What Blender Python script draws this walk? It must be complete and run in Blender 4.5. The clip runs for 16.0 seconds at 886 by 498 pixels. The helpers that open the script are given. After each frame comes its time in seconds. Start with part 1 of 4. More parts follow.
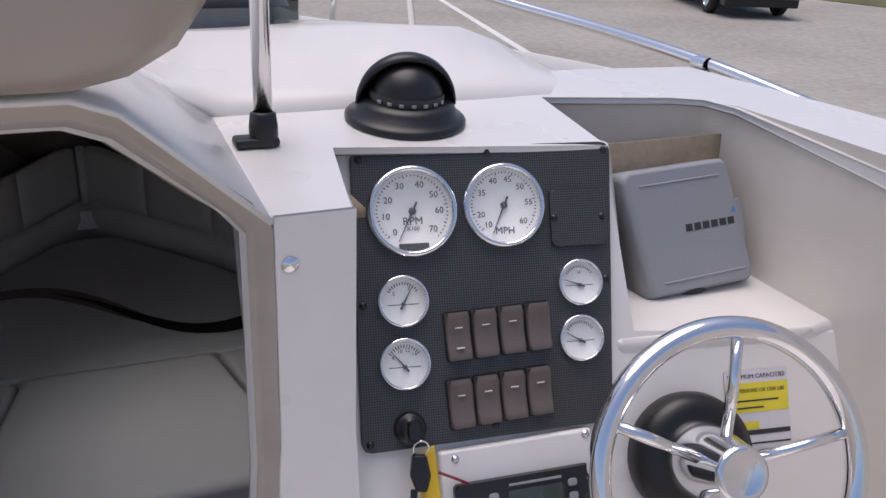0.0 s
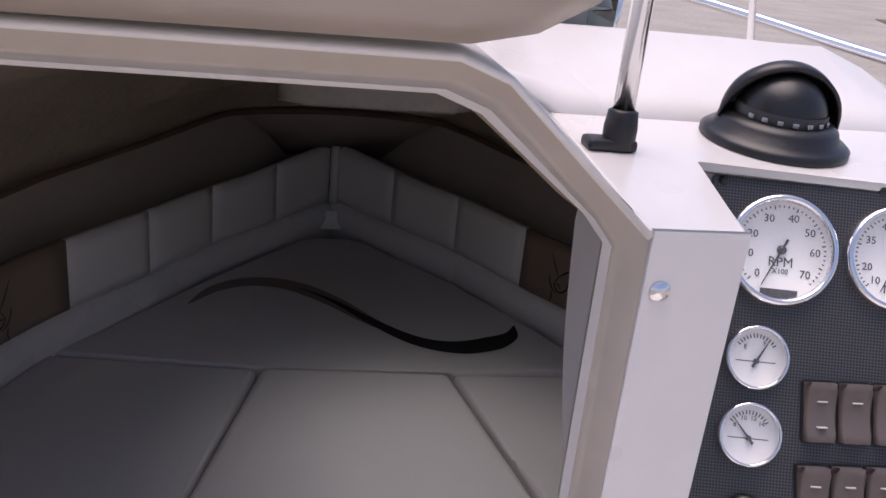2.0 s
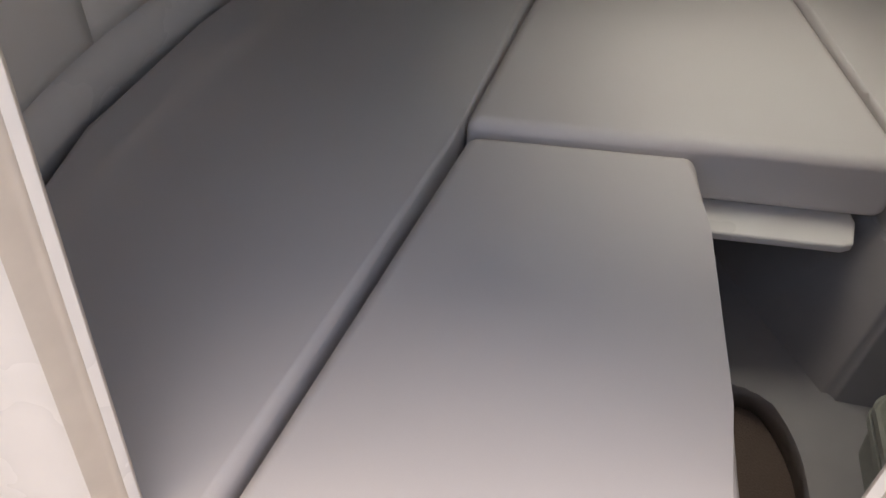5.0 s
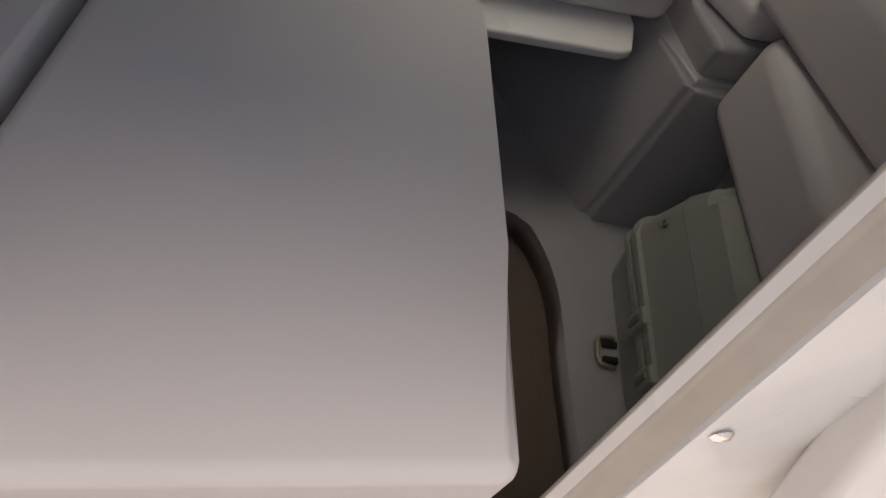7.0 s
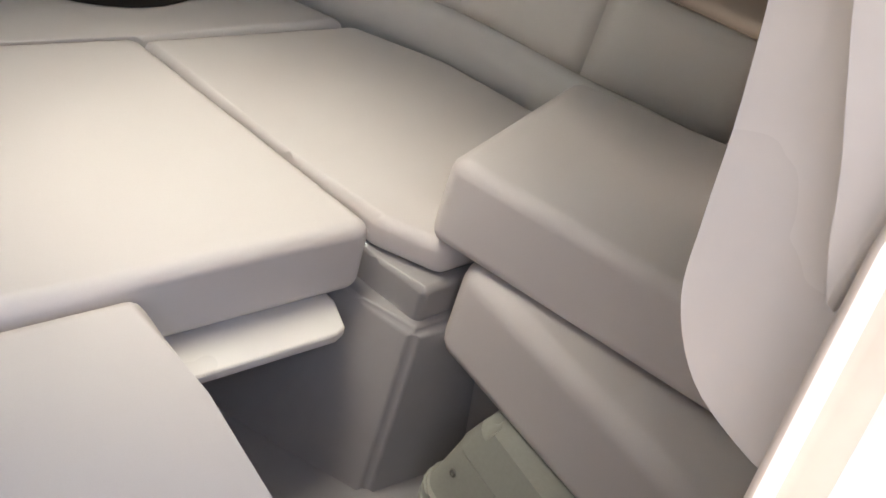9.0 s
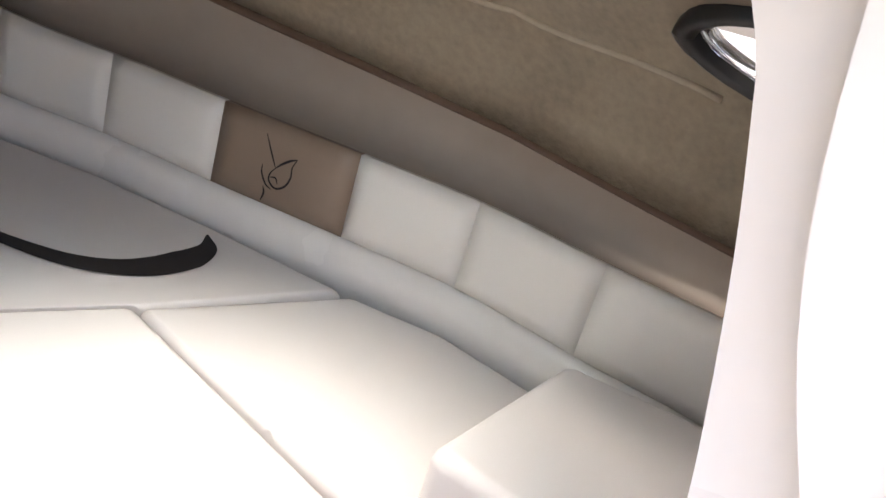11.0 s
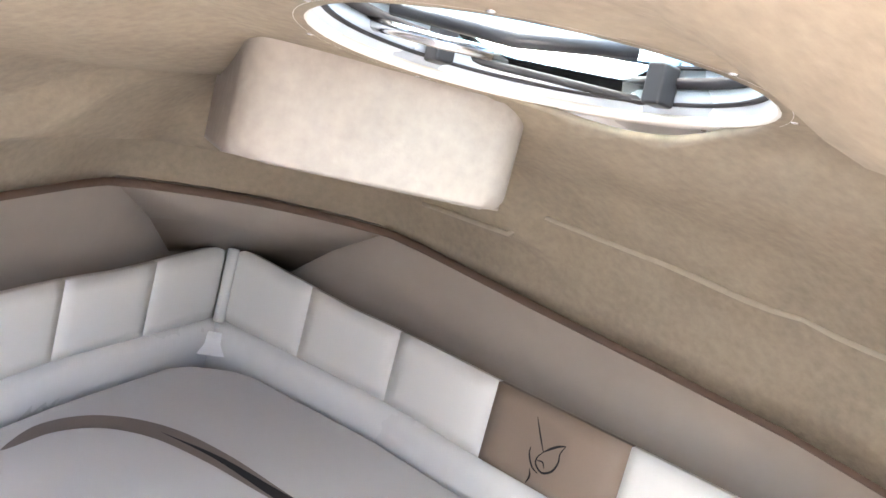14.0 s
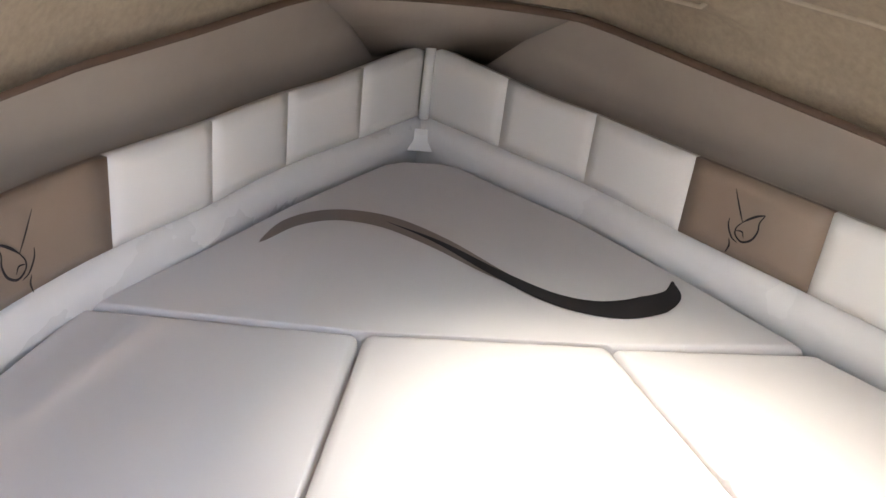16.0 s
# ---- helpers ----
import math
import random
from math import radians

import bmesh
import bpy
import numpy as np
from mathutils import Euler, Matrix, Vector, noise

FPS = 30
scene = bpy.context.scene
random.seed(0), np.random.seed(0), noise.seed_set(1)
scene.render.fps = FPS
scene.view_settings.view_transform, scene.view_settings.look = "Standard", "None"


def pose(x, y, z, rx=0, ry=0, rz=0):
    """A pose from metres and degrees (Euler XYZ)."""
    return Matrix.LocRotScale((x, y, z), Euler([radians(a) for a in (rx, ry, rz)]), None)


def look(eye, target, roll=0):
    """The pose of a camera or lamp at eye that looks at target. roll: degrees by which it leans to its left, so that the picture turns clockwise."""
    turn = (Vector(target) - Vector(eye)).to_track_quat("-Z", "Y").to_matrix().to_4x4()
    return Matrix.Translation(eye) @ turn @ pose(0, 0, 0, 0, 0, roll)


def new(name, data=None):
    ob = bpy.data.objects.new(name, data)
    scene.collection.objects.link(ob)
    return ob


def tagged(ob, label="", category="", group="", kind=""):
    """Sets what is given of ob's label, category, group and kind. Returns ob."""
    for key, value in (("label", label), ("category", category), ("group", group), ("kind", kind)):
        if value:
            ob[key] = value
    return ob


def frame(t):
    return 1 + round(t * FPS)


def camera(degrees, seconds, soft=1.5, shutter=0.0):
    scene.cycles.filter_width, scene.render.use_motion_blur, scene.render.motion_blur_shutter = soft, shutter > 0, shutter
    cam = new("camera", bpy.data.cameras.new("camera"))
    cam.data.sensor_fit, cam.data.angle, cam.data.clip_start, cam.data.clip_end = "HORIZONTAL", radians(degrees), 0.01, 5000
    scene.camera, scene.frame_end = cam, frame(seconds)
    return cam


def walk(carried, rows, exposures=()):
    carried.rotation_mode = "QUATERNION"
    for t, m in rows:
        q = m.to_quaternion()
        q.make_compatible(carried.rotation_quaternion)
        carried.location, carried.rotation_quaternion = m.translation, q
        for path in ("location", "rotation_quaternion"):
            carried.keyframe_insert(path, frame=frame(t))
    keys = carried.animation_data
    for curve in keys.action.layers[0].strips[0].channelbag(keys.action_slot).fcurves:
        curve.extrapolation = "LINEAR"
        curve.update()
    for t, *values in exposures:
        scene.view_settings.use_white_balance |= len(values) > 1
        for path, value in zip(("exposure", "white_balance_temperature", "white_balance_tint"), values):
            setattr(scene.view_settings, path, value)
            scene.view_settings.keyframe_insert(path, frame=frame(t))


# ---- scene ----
cam = camera(55.2, 16.0)
PATH = [
    (0, (-0.079, -0.745, 1.767), (0.731, 0.919, 1.009), 2.6),
    (0.5, (-0.101, -0.723, 1.757), (0.611, 0.985, 0.998), 3.8),
    (1, (-0.127, -0.692, 1.745), (0.47, 1.053, 0.973), 4.8),
    (1.5, (-0.149, -0.642, 1.726), (0.337, 1.144, 0.968), 5.7),
    (2, (-0.183, -0.574, 1.684), (0.211, 1.257, 0.982), 6.0),
    (2.5, (-0.226, -0.529, 1.65), (0.029, 1.316, 0.92), 4.0),
    (3, (-0.235, -0.481, 1.621), (-0.107, 1.343, 0.809), 3.2),
    (3.5, (-0.255, -0.437, 1.58), (-0.211, 1.332, 0.647), 3.2),
    (4, (-0.271, -0.418, 1.547), (-0.319, 1.241, 0.43), 2.1),
    (4.5, (-0.283, -0.413, 1.513), (-0.39, 1.126, 0.24), 1.6),
    (4.7, (-0.29, -0.406, 1.513), (-0.398, 1.071, 0.169), 1.8),
    (6.8, (-0.249, -0.278, 1.349), (0.142, 0.769, -0.309), 24.6),
    (7, (-0.266, -0.226, 1.342), (0.280, 0.773, -0.303), 28.2),
    (7.5, (-0.295, -0.112, 1.362), (0.518, 0.731, -0.260), 31.8),
    (8, (-0.320, -0.013, 1.340), (0.712, 0.738, -0.200), 28.9),
    (8.5, (-0.314, -0.027, 1.353), (0.861, 0.841, -0.013), 21.7),
    (9, (-0.286, -0.052, 1.367), (0.941, 0.998, 0.188), 17.9),
    (9.5, (-0.244, -0.048, 1.367), (1.020, 1.105, 0.331), 17.2),
    (9.7, (-0.240, -0.045, 1.370), (1.041, 1.129, 0.379), 17.0),
    (11.8, (-0.236, -0.016, 1.436), (0.967, 1.487, 0.894), 17.1),
    (12, (-0.241, 0.0, 1.443), (0.937, 1.536, 0.941), 16.9),
    (12.5, (-0.265, 0.004, 1.459), (0.827, 1.645, 1.122), 17.0),
    (13, (-0.281, 0.002, 1.463), (0.666, 1.745, 1.207), 17.1),
    (13.5, (-0.294, -0.006, 1.463), (0.519, 1.807, 1.235), 17.3),
    (14, (-0.301, -0.008, 1.469), (0.444, 1.821, 1.152), 14.6),
    (14.5, (-0.317, -0.018, 1.482), (0.34, 1.832, 1.101), 10.6),
    (15, (-0.321, -0.027, 1.49), (0.271, 1.806, 0.951), 6.7),
    (15.5, (-0.329, -0.052, 1.485), (0.137, 1.729, 0.705), 5.6),
    (16, (-0.322, -0.093, 1.496), (0.027, 1.675, 0.63), 7.2),
]
walk(cam, [(t, look(eye, target, roll)) for t, eye, target, roll in PATH],
     [(0, -0.15, 6450, 18), (1.6, 0.0, 6500, 23), (2.3, 0.5, 6800, 26), (3.0, 1.75, 7100, 20), (3.5, 2.7, 7500, 17), (4.0, 2.55, 7500, 15), (4.7, 1.45, 7500, 15), (6.8, 0.5, 7500, 14), (7.3, 0.8, 7600, 14), (7.5, 1.25, 7600, 14), (8.0, 2.1, 7700, 14), (9.7, 2.25, 7600, 16),
      (11.8, 3.75, 6900, 14), (13.5, 4.2, 6800, 14), (15.0, 4.1, 7000, 15), (16, 3.55, 7400, 16)])


# ---- world and sun ----
world = bpy.data.worlds.new("sky")
scene.world = world
world.use_nodes = True
sky = world.node_tree.nodes.new("ShaderNodeTexSky")
sky.sky_type, sky.sun_disc = "NISHITA", False
sky.sun_elevation, sky.sun_rotation = radians(80), radians(-30)
sky.air_density, sky.dust_density, sky.ozone_density = 1.0, 3.0, 1.0
back = world.node_tree.nodes["Background"]
world.node_tree.links.new(sky.outputs[0], back.inputs[0])
back.inputs[1].default_value = 0.15
sun = new("sun", bpy.data.lights.new("sun", "SUN"))
sun.data.energy, sun.data.angle, sun.data.color = 1.65, radians(52), (1.0, 0.96, 0.90)
sun.matrix_world = look((-0.55, 0.75, 4.6), (0, 0.4, 0))


# ---- materials ----
def material(name, colour, rough=0.5, metal=0.0, vary=0.1, grain=60.0, bump=0.1, stain=3.0, coat=0.0, spread=0.0):
    m = bpy.data.materials.new(name)
    m.use_nodes = True
    t = m.node_tree
    b = t.nodes["Principled BSDF"]
    b.inputs["Roughness"].default_value, b.inputs["Metallic"].default_value = rough, metal
    b.inputs["Coat Weight"].default_value = coat
    pos = t.nodes.new("ShaderNodeTexCoord")
    fine, wide = t.nodes.new("ShaderNodeTexNoise"), t.nodes.new("ShaderNodeTexNoise")
    fine.inputs["Scale"].default_value, wide.inputs["Scale"].default_value = grain, stain
    fine.inputs["Detail"].default_value, wide.inputs["Detail"].default_value = 4, 5
    for n in (fine, wide):
        t.links.new(pos.outputs["Object"], n.inputs["Vector"])
    mix = t.nodes.new("ShaderNodeMath")
    mix.operation = "MULTIPLY_ADD"
    t.links.new(wide.outputs[0], mix.inputs[0])
    mix.inputs[1].default_value = 1.0
    t.links.new(fine.outputs[0], mix.inputs[2])
    ramp = t.nodes.new("ShaderNodeMapRange")
    ramp.inputs[1].default_value, ramp.inputs[2].default_value = 0.6, 1.4
    ramp.inputs[3].default_value, ramp.inputs[4].default_value = 1 - vary, 1 + vary
    t.links.new(mix.outputs[0], ramp.inputs[0])
    tint = t.nodes.new("ShaderNodeVectorMath")
    tint.operation = "SCALE"
    tint.inputs[0].default_value = colour
    t.links.new(ramp.outputs[0], tint.inputs["Scale"])
    t.links.new(tint.outputs[0], b.inputs["Base Color"])
    rr = t.nodes.new("ShaderNodeMapRange")
    rr.inputs[3].default_value, rr.inputs[4].default_value = max(rough - 0.08, 0.02), min(rough + 0.08, 1)
    t.links.new(wide.outputs[0], rr.inputs[0])
    t.links.new(rr.outputs[0], b.inputs["Roughness"])
    if bump:
        bp = t.nodes.new("ShaderNodeBump")
        bp.inputs["Strength"].default_value, bp.inputs["Distance"].default_value = bump, 0.002
        t.links.new(fine.outputs[0], bp.inputs["Height"])
        t.links.new(bp.outputs[0], b.inputs["Normal"])
    return m


GEL = material("gelcoat_white", (0.80, 0.77, 0.73), 0.28, vary=0.03, grain=25, bump=0.03, stain=2, coat=0.3)
CREAM = material("gelcoat_cream", (0.74, 0.68, 0.60), 0.35, vary=0.06, grain=12, bump=0.03, coat=0.2)
# cream gelcoat darkened: the shade on the lid's aft side is in the colour
LID_SHADED = material("hatch_lid_cream_shaded", (0.42, 0.355, 0.295), 0.35, vary=0.08, grain=8, bump=0.03, coat=0.2)
TRIM = material("trim_beige", (0.52, 0.46, 0.39), 0.5, vary=0.10, grain=30, bump=0.1)
VINYL = material("cushion_vinyl", (0.66, 0.62, 0.60), 0.62, vary=0.03, grain=900, bump=0.12, stain=4)
VINYLW = material("side_vinyl_white", (0.78, 0.75, 0.70), 0.42, vary=0.03, grain=700, bump=0.12)
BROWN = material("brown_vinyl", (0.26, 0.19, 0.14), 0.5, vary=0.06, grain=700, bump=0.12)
DECAL = material("dark_stitch", (0.012, 0.009, 0.010), 0.75, vary=0.1, grain=400)
TAUPE = material("taupe_stitch", (0.22, 0.17, 0.145), 0.5, vary=0.08, grain=400)
LINER = material("headliner_fabric", (0.255, 0.207, 0.150), 0.95, vary=0.2, grain=70, bump=0.6, stain=9)
SEAM = material("headliner_seam", (0.37, 0.31, 0.235), 0.95, vary=0.1, grain=60, bump=0.4)
LINERL = material("headliner_pale", (0.36, 0.32, 0.28), 0.95, vary=0.14, grain=60, bump=0.6, stain=12)
BAND = material("hull_liner_taupe", (0.33, 0.28, 0.235), 0.55, vary=0.05, grain=20, bump=0.05)
GAP = material("edge_gap_shade", (0.10, 0.06, 0.04), 0.8, vary=0.15, grain=40)
BASE = material("berth_moulding", (0.37, 0.36, 0.355), 0.35, vary=0.06, grain=20, bump=0.05)
CARPET = material("carpet_brown", (0.13, 0.095, 0.075), 0.95, vary=0.25, grain=300, bump=0.8)
OLIVE = material("case_plastic", (0.35, 0.36, 0.31), 0.38, vary=0.06, grain=200, bump=0.1)
# darker copy of the case plastic; in the grooves it stands for shade
OLIVE_DARK = material("case_plastic_dark", (0.20, 0.20, 0.175), 0.42, vary=0.08, grain=200)
BLACK = material("black_plastic", (0.014, 0.014, 0.015), 0.35, vary=0.15, grain=150, bump=0.1)
RUBBER = material("rubber", (0.02, 0.018, 0.02), 0.6, vary=0.2, grain=90)
CHROME = material("chrome", (0.86, 0.86, 0.87), 0.07, 1.0, vary=0.02, grain=30, bump=0.0)
STEEL = material("steel", (0.75, 0.74, 0.73), 0.18, 1.0, vary=0.05, grain=60, bump=0.02)
FACE = material("dial_white", (0.86, 0.86, 0.84), 0.5, vary=0.03, grain=100, bump=0.0)
INK = material("ink", (0.04, 0.04, 0.045), 0.6, vary=0.1)
ROCKER = material("rocker_taupe", (0.145, 0.115, 0.10), 0.42, vary=0.06, grain=250)
MARK = material("mark_white", (0.7, 0.68, 0.65), 0.5, vary=0.02)
GREY = material("cover_grey", (0.30, 0.31, 0.33), 0.45, vary=0.04, grain=250, bump=0.1)
YELLOW = material("label_yellow", (0.80, 0.68, 0.05), 0.5, vary=0.05)
LABEL = material("label_paper", (0.70, 0.68, 0.70), 0.5, vary=0.05)
BORE = material("hatch_bore_grey", (0.60, 0.65, 0.70), 0.28, 0.35, vary=0.08, grain=40)
BRASS = material("dull_brass", (0.50, 0.44, 0.33), 0.35, 0.7, vary=0.15, grain=120)
KEYTAG = material("key_tag_yellow", (0.75, 0.50, 0.03), 0.5, vary=0.1)
RED = material("cord_red", (0.20, 0.015, 0.02), 0.5, vary=0.1)
LCD = material("lcd", (0.05, 0.065, 0.06), 0.2, vary=0.05)
TARMAC = material("tarmac", (0.36, 0.335, 0.29), 0.9, vary=0.28, grain=7, bump=0.4, stain=0.35)
PAINT = material("road_paint", (0.75, 0.74, 0.70), 0.8, vary=0.15, grain=20)
GRASS = material("verge", (0.12, 0.12, 0.05), 1.0, vary=0.4, grain=12, bump=0.8, stain=1.0)
CARPAINT = material("car_paint_dark", (0.02, 0.022, 0.028), 0.2, vary=0.1, coat=0.6)
CARSILV = material("car_bumper", (0.42, 0.43, 0.45), 0.3, 0.6, vary=0.06)
PLATE = material("plate_blue", (0.08, 0.22, 0.50), 0.4, vary=0.1)


def weave(m):
    """A checked carbon weave in the base colour and relief."""
    t = m.node_tree
    b = t.nodes["Principled BSDF"]
    pos = t.nodes.new("ShaderNodeTexCoord")
    turn = t.nodes.new("ShaderNodeMapping")
    turn.inputs["Rotation"].default_value = (0, 0, radians(45))
    check = t.nodes.new("ShaderNodeTexChecker")
    check.inputs["Scale"].default_value = 470
    check.inputs[1].default_value, check.inputs[2].default_value = (0.020, 0.020, 0.021, 1), (0.080, 0.076, 0.074, 1)
    t.links.new(pos.outputs["Object"], turn.inputs["Vector"])
    t.links.new(turn.outputs[0], check.inputs["Vector"])
    t.links.new(check.outputs[0], b.inputs["Base Color"])
    return m


CARBON = weave(material("carbon_weave", (0.04, 0.04, 0.04), 0.42, vary=0.1, grain=200, coat=0.15))


def glass(name, colour, rough=0.0):
    m = bpy.data.materials.new(name)
    m.use_nodes = True
    b = m.node_tree.nodes["Principled BSDF"]
    b.inputs["Base Color"].default_value = (*colour, 1)
    b.inputs["Transmission Weight"].default_value, b.inputs["Roughness"].default_value = 1.0, rough
    b.inputs["IOR"].default_value = 1.45
    return m


GLASS = glass("clear_glass", (0.95, 0.97, 0.98))
CLEAR = glass("gauge_lens", (1, 1, 1), 0.03)
CLEAR.node_tree.nodes["Principled BSDF"].inputs["Transmission Weight"].default_value = 0.0
CLEAR.node_tree.nodes["Principled BSDF"].inputs["Alpha"].default_value = 0.10
TINT = glass("tinted_acrylic", (0.60, 0.80, 0.86))


# ---- mesh helpers ----
def from_bm(name, bm, mat, parent=None, m=None, smooth=True, soft=True):
    me = bpy.data.meshes.new(name)
    bmesh.ops.recalc_face_normals(bm, faces=bm.faces)
    bm.to_mesh(me)
    bm.free()
    for p in me.polygons:
        p.use_smooth = smooth
    me.materials.append(mat)
    ob = new(name, me)
    if smooth and soft:
        ob.modifiers.new("normals", "WEIGHTED_NORMAL").weight = 60
    if parent:
        ob.parent = parent
    if m is not None:
        ob.matrix_basis = m
    return ob


def prism(name, poly, z0, z1, mat, bevel=0.0, seg=3, parent=None, m=None, only=None):
    """A solid over the polygon poly, from z0 to z1 (numbers, or functions of x and y), its edges rounded."""
    lo = z0 if callable(z0) else (lambda x, y: z0)
    hi = z1 if callable(z1) else (lambda x, y: z1)
    bm = bmesh.new()
    a = [bm.verts.new((x, y, lo(x, y))) for x, y in poly]
    b = [bm.verts.new((x, y, hi(x, y))) for x, y in poly]
    bm.faces.new(a[::-1]), bm.faces.new(b)
    for i in range(len(poly)):
        j = (i + 1) % len(poly)
        bm.faces.new((a[i], a[j], b[j], b[i]))
    if bevel:
        edges = bm.edges[:]
        if only == "top":
            edges = [e for e in bm.edges if all(v in b for v in e.verts)]
        if only == "both":
            edges = [e for e in bm.edges if all(v in a for v in e.verts) or all(v in b for v in e.verts)]
        bmesh.ops.bevel(bm, geom=edges, offset=bevel, segments=seg, affect="EDGES", profile=0.5)
    return from_bm(name, bm, mat, parent, m)


def box(name, x0, x1, y0, y1, z0, z1, mat, bevel=0.0, seg=2, parent=None, m=None):
    return prism(name, [(x0, y0), (x1, y0), (x1, y1), (x0, y1)], z0, z1, mat, bevel, seg, parent, m)


def rounded(w, h, r, n=5, cx=0.0, cy=0.0):
    """A rounded rectangle's outline."""
    out = []
    for k, (sx, sy) in enumerate(((1, 1), (-1, 1), (-1, -1), (1, -1))):
        for i in range(n + 1):
            a = math.pi / 2 * (k + i / n)
            out.append((cx + sx * (w / 2 - r) + r * math.cos(a), cy + sy * (h / 2 - r) + r * math.sin(a)))
    return out


def lathe(name, profile, mat, seg=40, parent=None, m=None, soft=False):
    """Turns (radius, height) pairs about z."""
    bm = bmesh.new()
    rings = []
    for r, z in profile:
        if r < 1e-6:
            rings.append([bm.verts.new((0, 0, z))])
        else:
            rings.append([bm.verts.new((r * math.cos(2 * math.pi * i / seg), r * math.sin(2 * math.pi * i / seg), z)) for i in range(seg)])
    for a, b in zip(rings, rings[1:]):
        for i in range(seg):
            j = (i + 1) % seg
            if len(a) == 1 and len(b) > 1:
                bm.faces.new((a[0], b[i], b[j]))
            elif len(b) == 1 and len(a) > 1:
                bm.faces.new((a[i], a[j], b[0]))
            elif len(a) > 1:
                bm.faces.new((a[i], a[j], b[j], b[i]))
    return from_bm(name, bm, mat, parent, m, soft=soft)


def tube(name, points, r, mat, seg=12, closed=False, parent=None, m=None, taper=None):
    pts = [Vector(p) for p in points]
    bm = bmesh.new()
    rings, count = [], len(pts)
    for i, p in enumerate(pts):
        nxt = pts[(i + 1) % count] if closed or i + 1 < count else p
        prv = pts[i - 1] if closed or i else p
        d = (nxt - prv).normalized()
        side = d.cross(Vector((0.13, 0.21, 0.97))).normalized()
        up = side.cross(d)
        rad = r * (taper(i / (count - 1)) if taper else 1)
        rings.append([bm.verts.new(p + rad * (math.cos(2 * math.pi * k / seg) * side + math.sin(2 * math.pi * k / seg) * up)) for k in range(seg)])
    for i in range(count if closed else count - 1):
        a, b = rings[i], rings[(i + 1) % count]
        for k in range(seg):
            bm.faces.new((a[k], a[(k + 1) % seg], b[(k + 1) % seg], b[k]))
    if not closed:
        bm.faces.new(rings[0][::-1]), bm.faces.new(rings[-1])
    return from_bm(name, bm, mat, parent, m, soft=False)


def sheet(name, rows, mat, parent=None, thick=0.0, m=None, closed=False):
    """A skin over rows of points."""
    bm = bmesh.new()
    g = [[bm.verts.new(p) for p in row] for row in rows]
    for a, b in zip(g, g[1:]):
        for i in range(len(a) - 1):
            bm.faces.new((a[i], a[i + 1], b[i + 1], b[i]))
    ob = from_bm(name, bm, mat, parent, m, soft=False)
    if thick:
        s = ob.modifiers.new("solid", "SOLIDIFY")
        s.thickness, s.offset = thick, 0
    return ob


def spline(points, n=10):
    """A smooth line through the points."""
    pts = [Vector(p) for p in points]
    pts = [2 * pts[0] - pts[1], *pts, 2 * pts[-1] - pts[-2]]
    out = []
    for a, b, c, d in zip(pts, pts[1:], pts[2:], pts[3:]):
        for i in range(n):
            t = i / n
            out.append(0.5 * ((2 * b) + (c - a) * t + (2 * a - 5 * b + 4 * c - d) * t * t + (3 * b - a - 3 * c + d) * t ** 3))
    return out + [pts[-2]]


def words(name, text, size, mat, m, parent=None, align="CENTER"):
    cu = bpy.data.curves.new(name, "FONT")
    cu.body, cu.size, cu.align_x, cu.align_y, cu.extrude, cu.resolution_u = text, size, align, "CENTER", 0.0002, 2
    tmp = new("text", cu)
    bpy.context.view_layer.update()
    me = bpy.data.meshes.new_from_object(tmp.evaluated_get(bpy.context.evaluated_depsgraph_get()))
    bpy.data.objects.remove(tmp)
    me.materials.clear()
    me.materials.append(mat)
    ob = new(name, me)
    ob.parent = parent
    ob.matrix_basis = m
    return ob


def ribbon(name, centre, width, mat, z, parent=None, m=None):
    """A flat strip of changing width along a line in the plane."""
    pts = spline([(x, y, 0) for x, y in centre], 12)
    bm = bmesh.new()
    left, right = [], []
    for i, p in enumerate(pts):
        d = (pts[min(i + 1, len(pts) - 1)] - pts[max(i - 1, 0)]).normalized()
        n, w = Vector((-d.y, d.x, 0)), width(i / (len(pts) - 1)) / 2 + 1e-4
        left.append(bm.verts.new((p.x + n.x * w, p.y + n.y * w, z)))
        right.append(bm.verts.new((p.x - n.x * w, p.y - n.y * w, z)))
    for i in range(len(pts) - 1):
        bm.faces.new((left[i], left[i + 1], right[i + 1], right[i]))
    return from_bm(name, bm, mat, parent, m, soft=False)


def thing(name, label, category, group="", m=None):
    ob = new(name)
    ob.empty_display_size = 0.05
    if m is not None:
        ob.matrix_basis = m
    return tagged(ob, label, category, group)


def cut(ob, cutters):
    """Cuts the closed meshes cutters out of ob and removes them."""
    for c in cutters:
        k = ob.modifiers.new("cut", "BOOLEAN")
        k.operation, k.object, k.solver = "DIFFERENCE", c, "EXACT"
    bpy.context.view_layer.update()
    me = bpy.data.meshes.new_from_object(ob.evaluated_get(bpy.context.evaluated_depsgraph_get()))
    ob.modifiers.clear()
    ob.data = me
    for c in cutters:
        bpy.data.objects.remove(c)


# ---- plan of the cabin: the hull liner's line on either side, bow first ----
STAR = [(0.0, 2.07), (0.155, 1.86), (0.32, 1.632), (0.451, 1.394), (0.60, 1.14), (0.715, 0.93), (0.785, 0.69), (0.86, 0.46), (0.92, 0.05)]
PORT = [(0.0, 2.07), (-0.165, 1.86), (-0.345, 1.632), (-0.49, 1.394), (-0.635, 1.18), (-0.735, 0.98), (-0.80, 0.80), (-0.88, 0.52), (-0.93, 0.05)]
TOP, SOLE, FLOOR, WELL = 0.75, 0.45, 0.375, 0.32


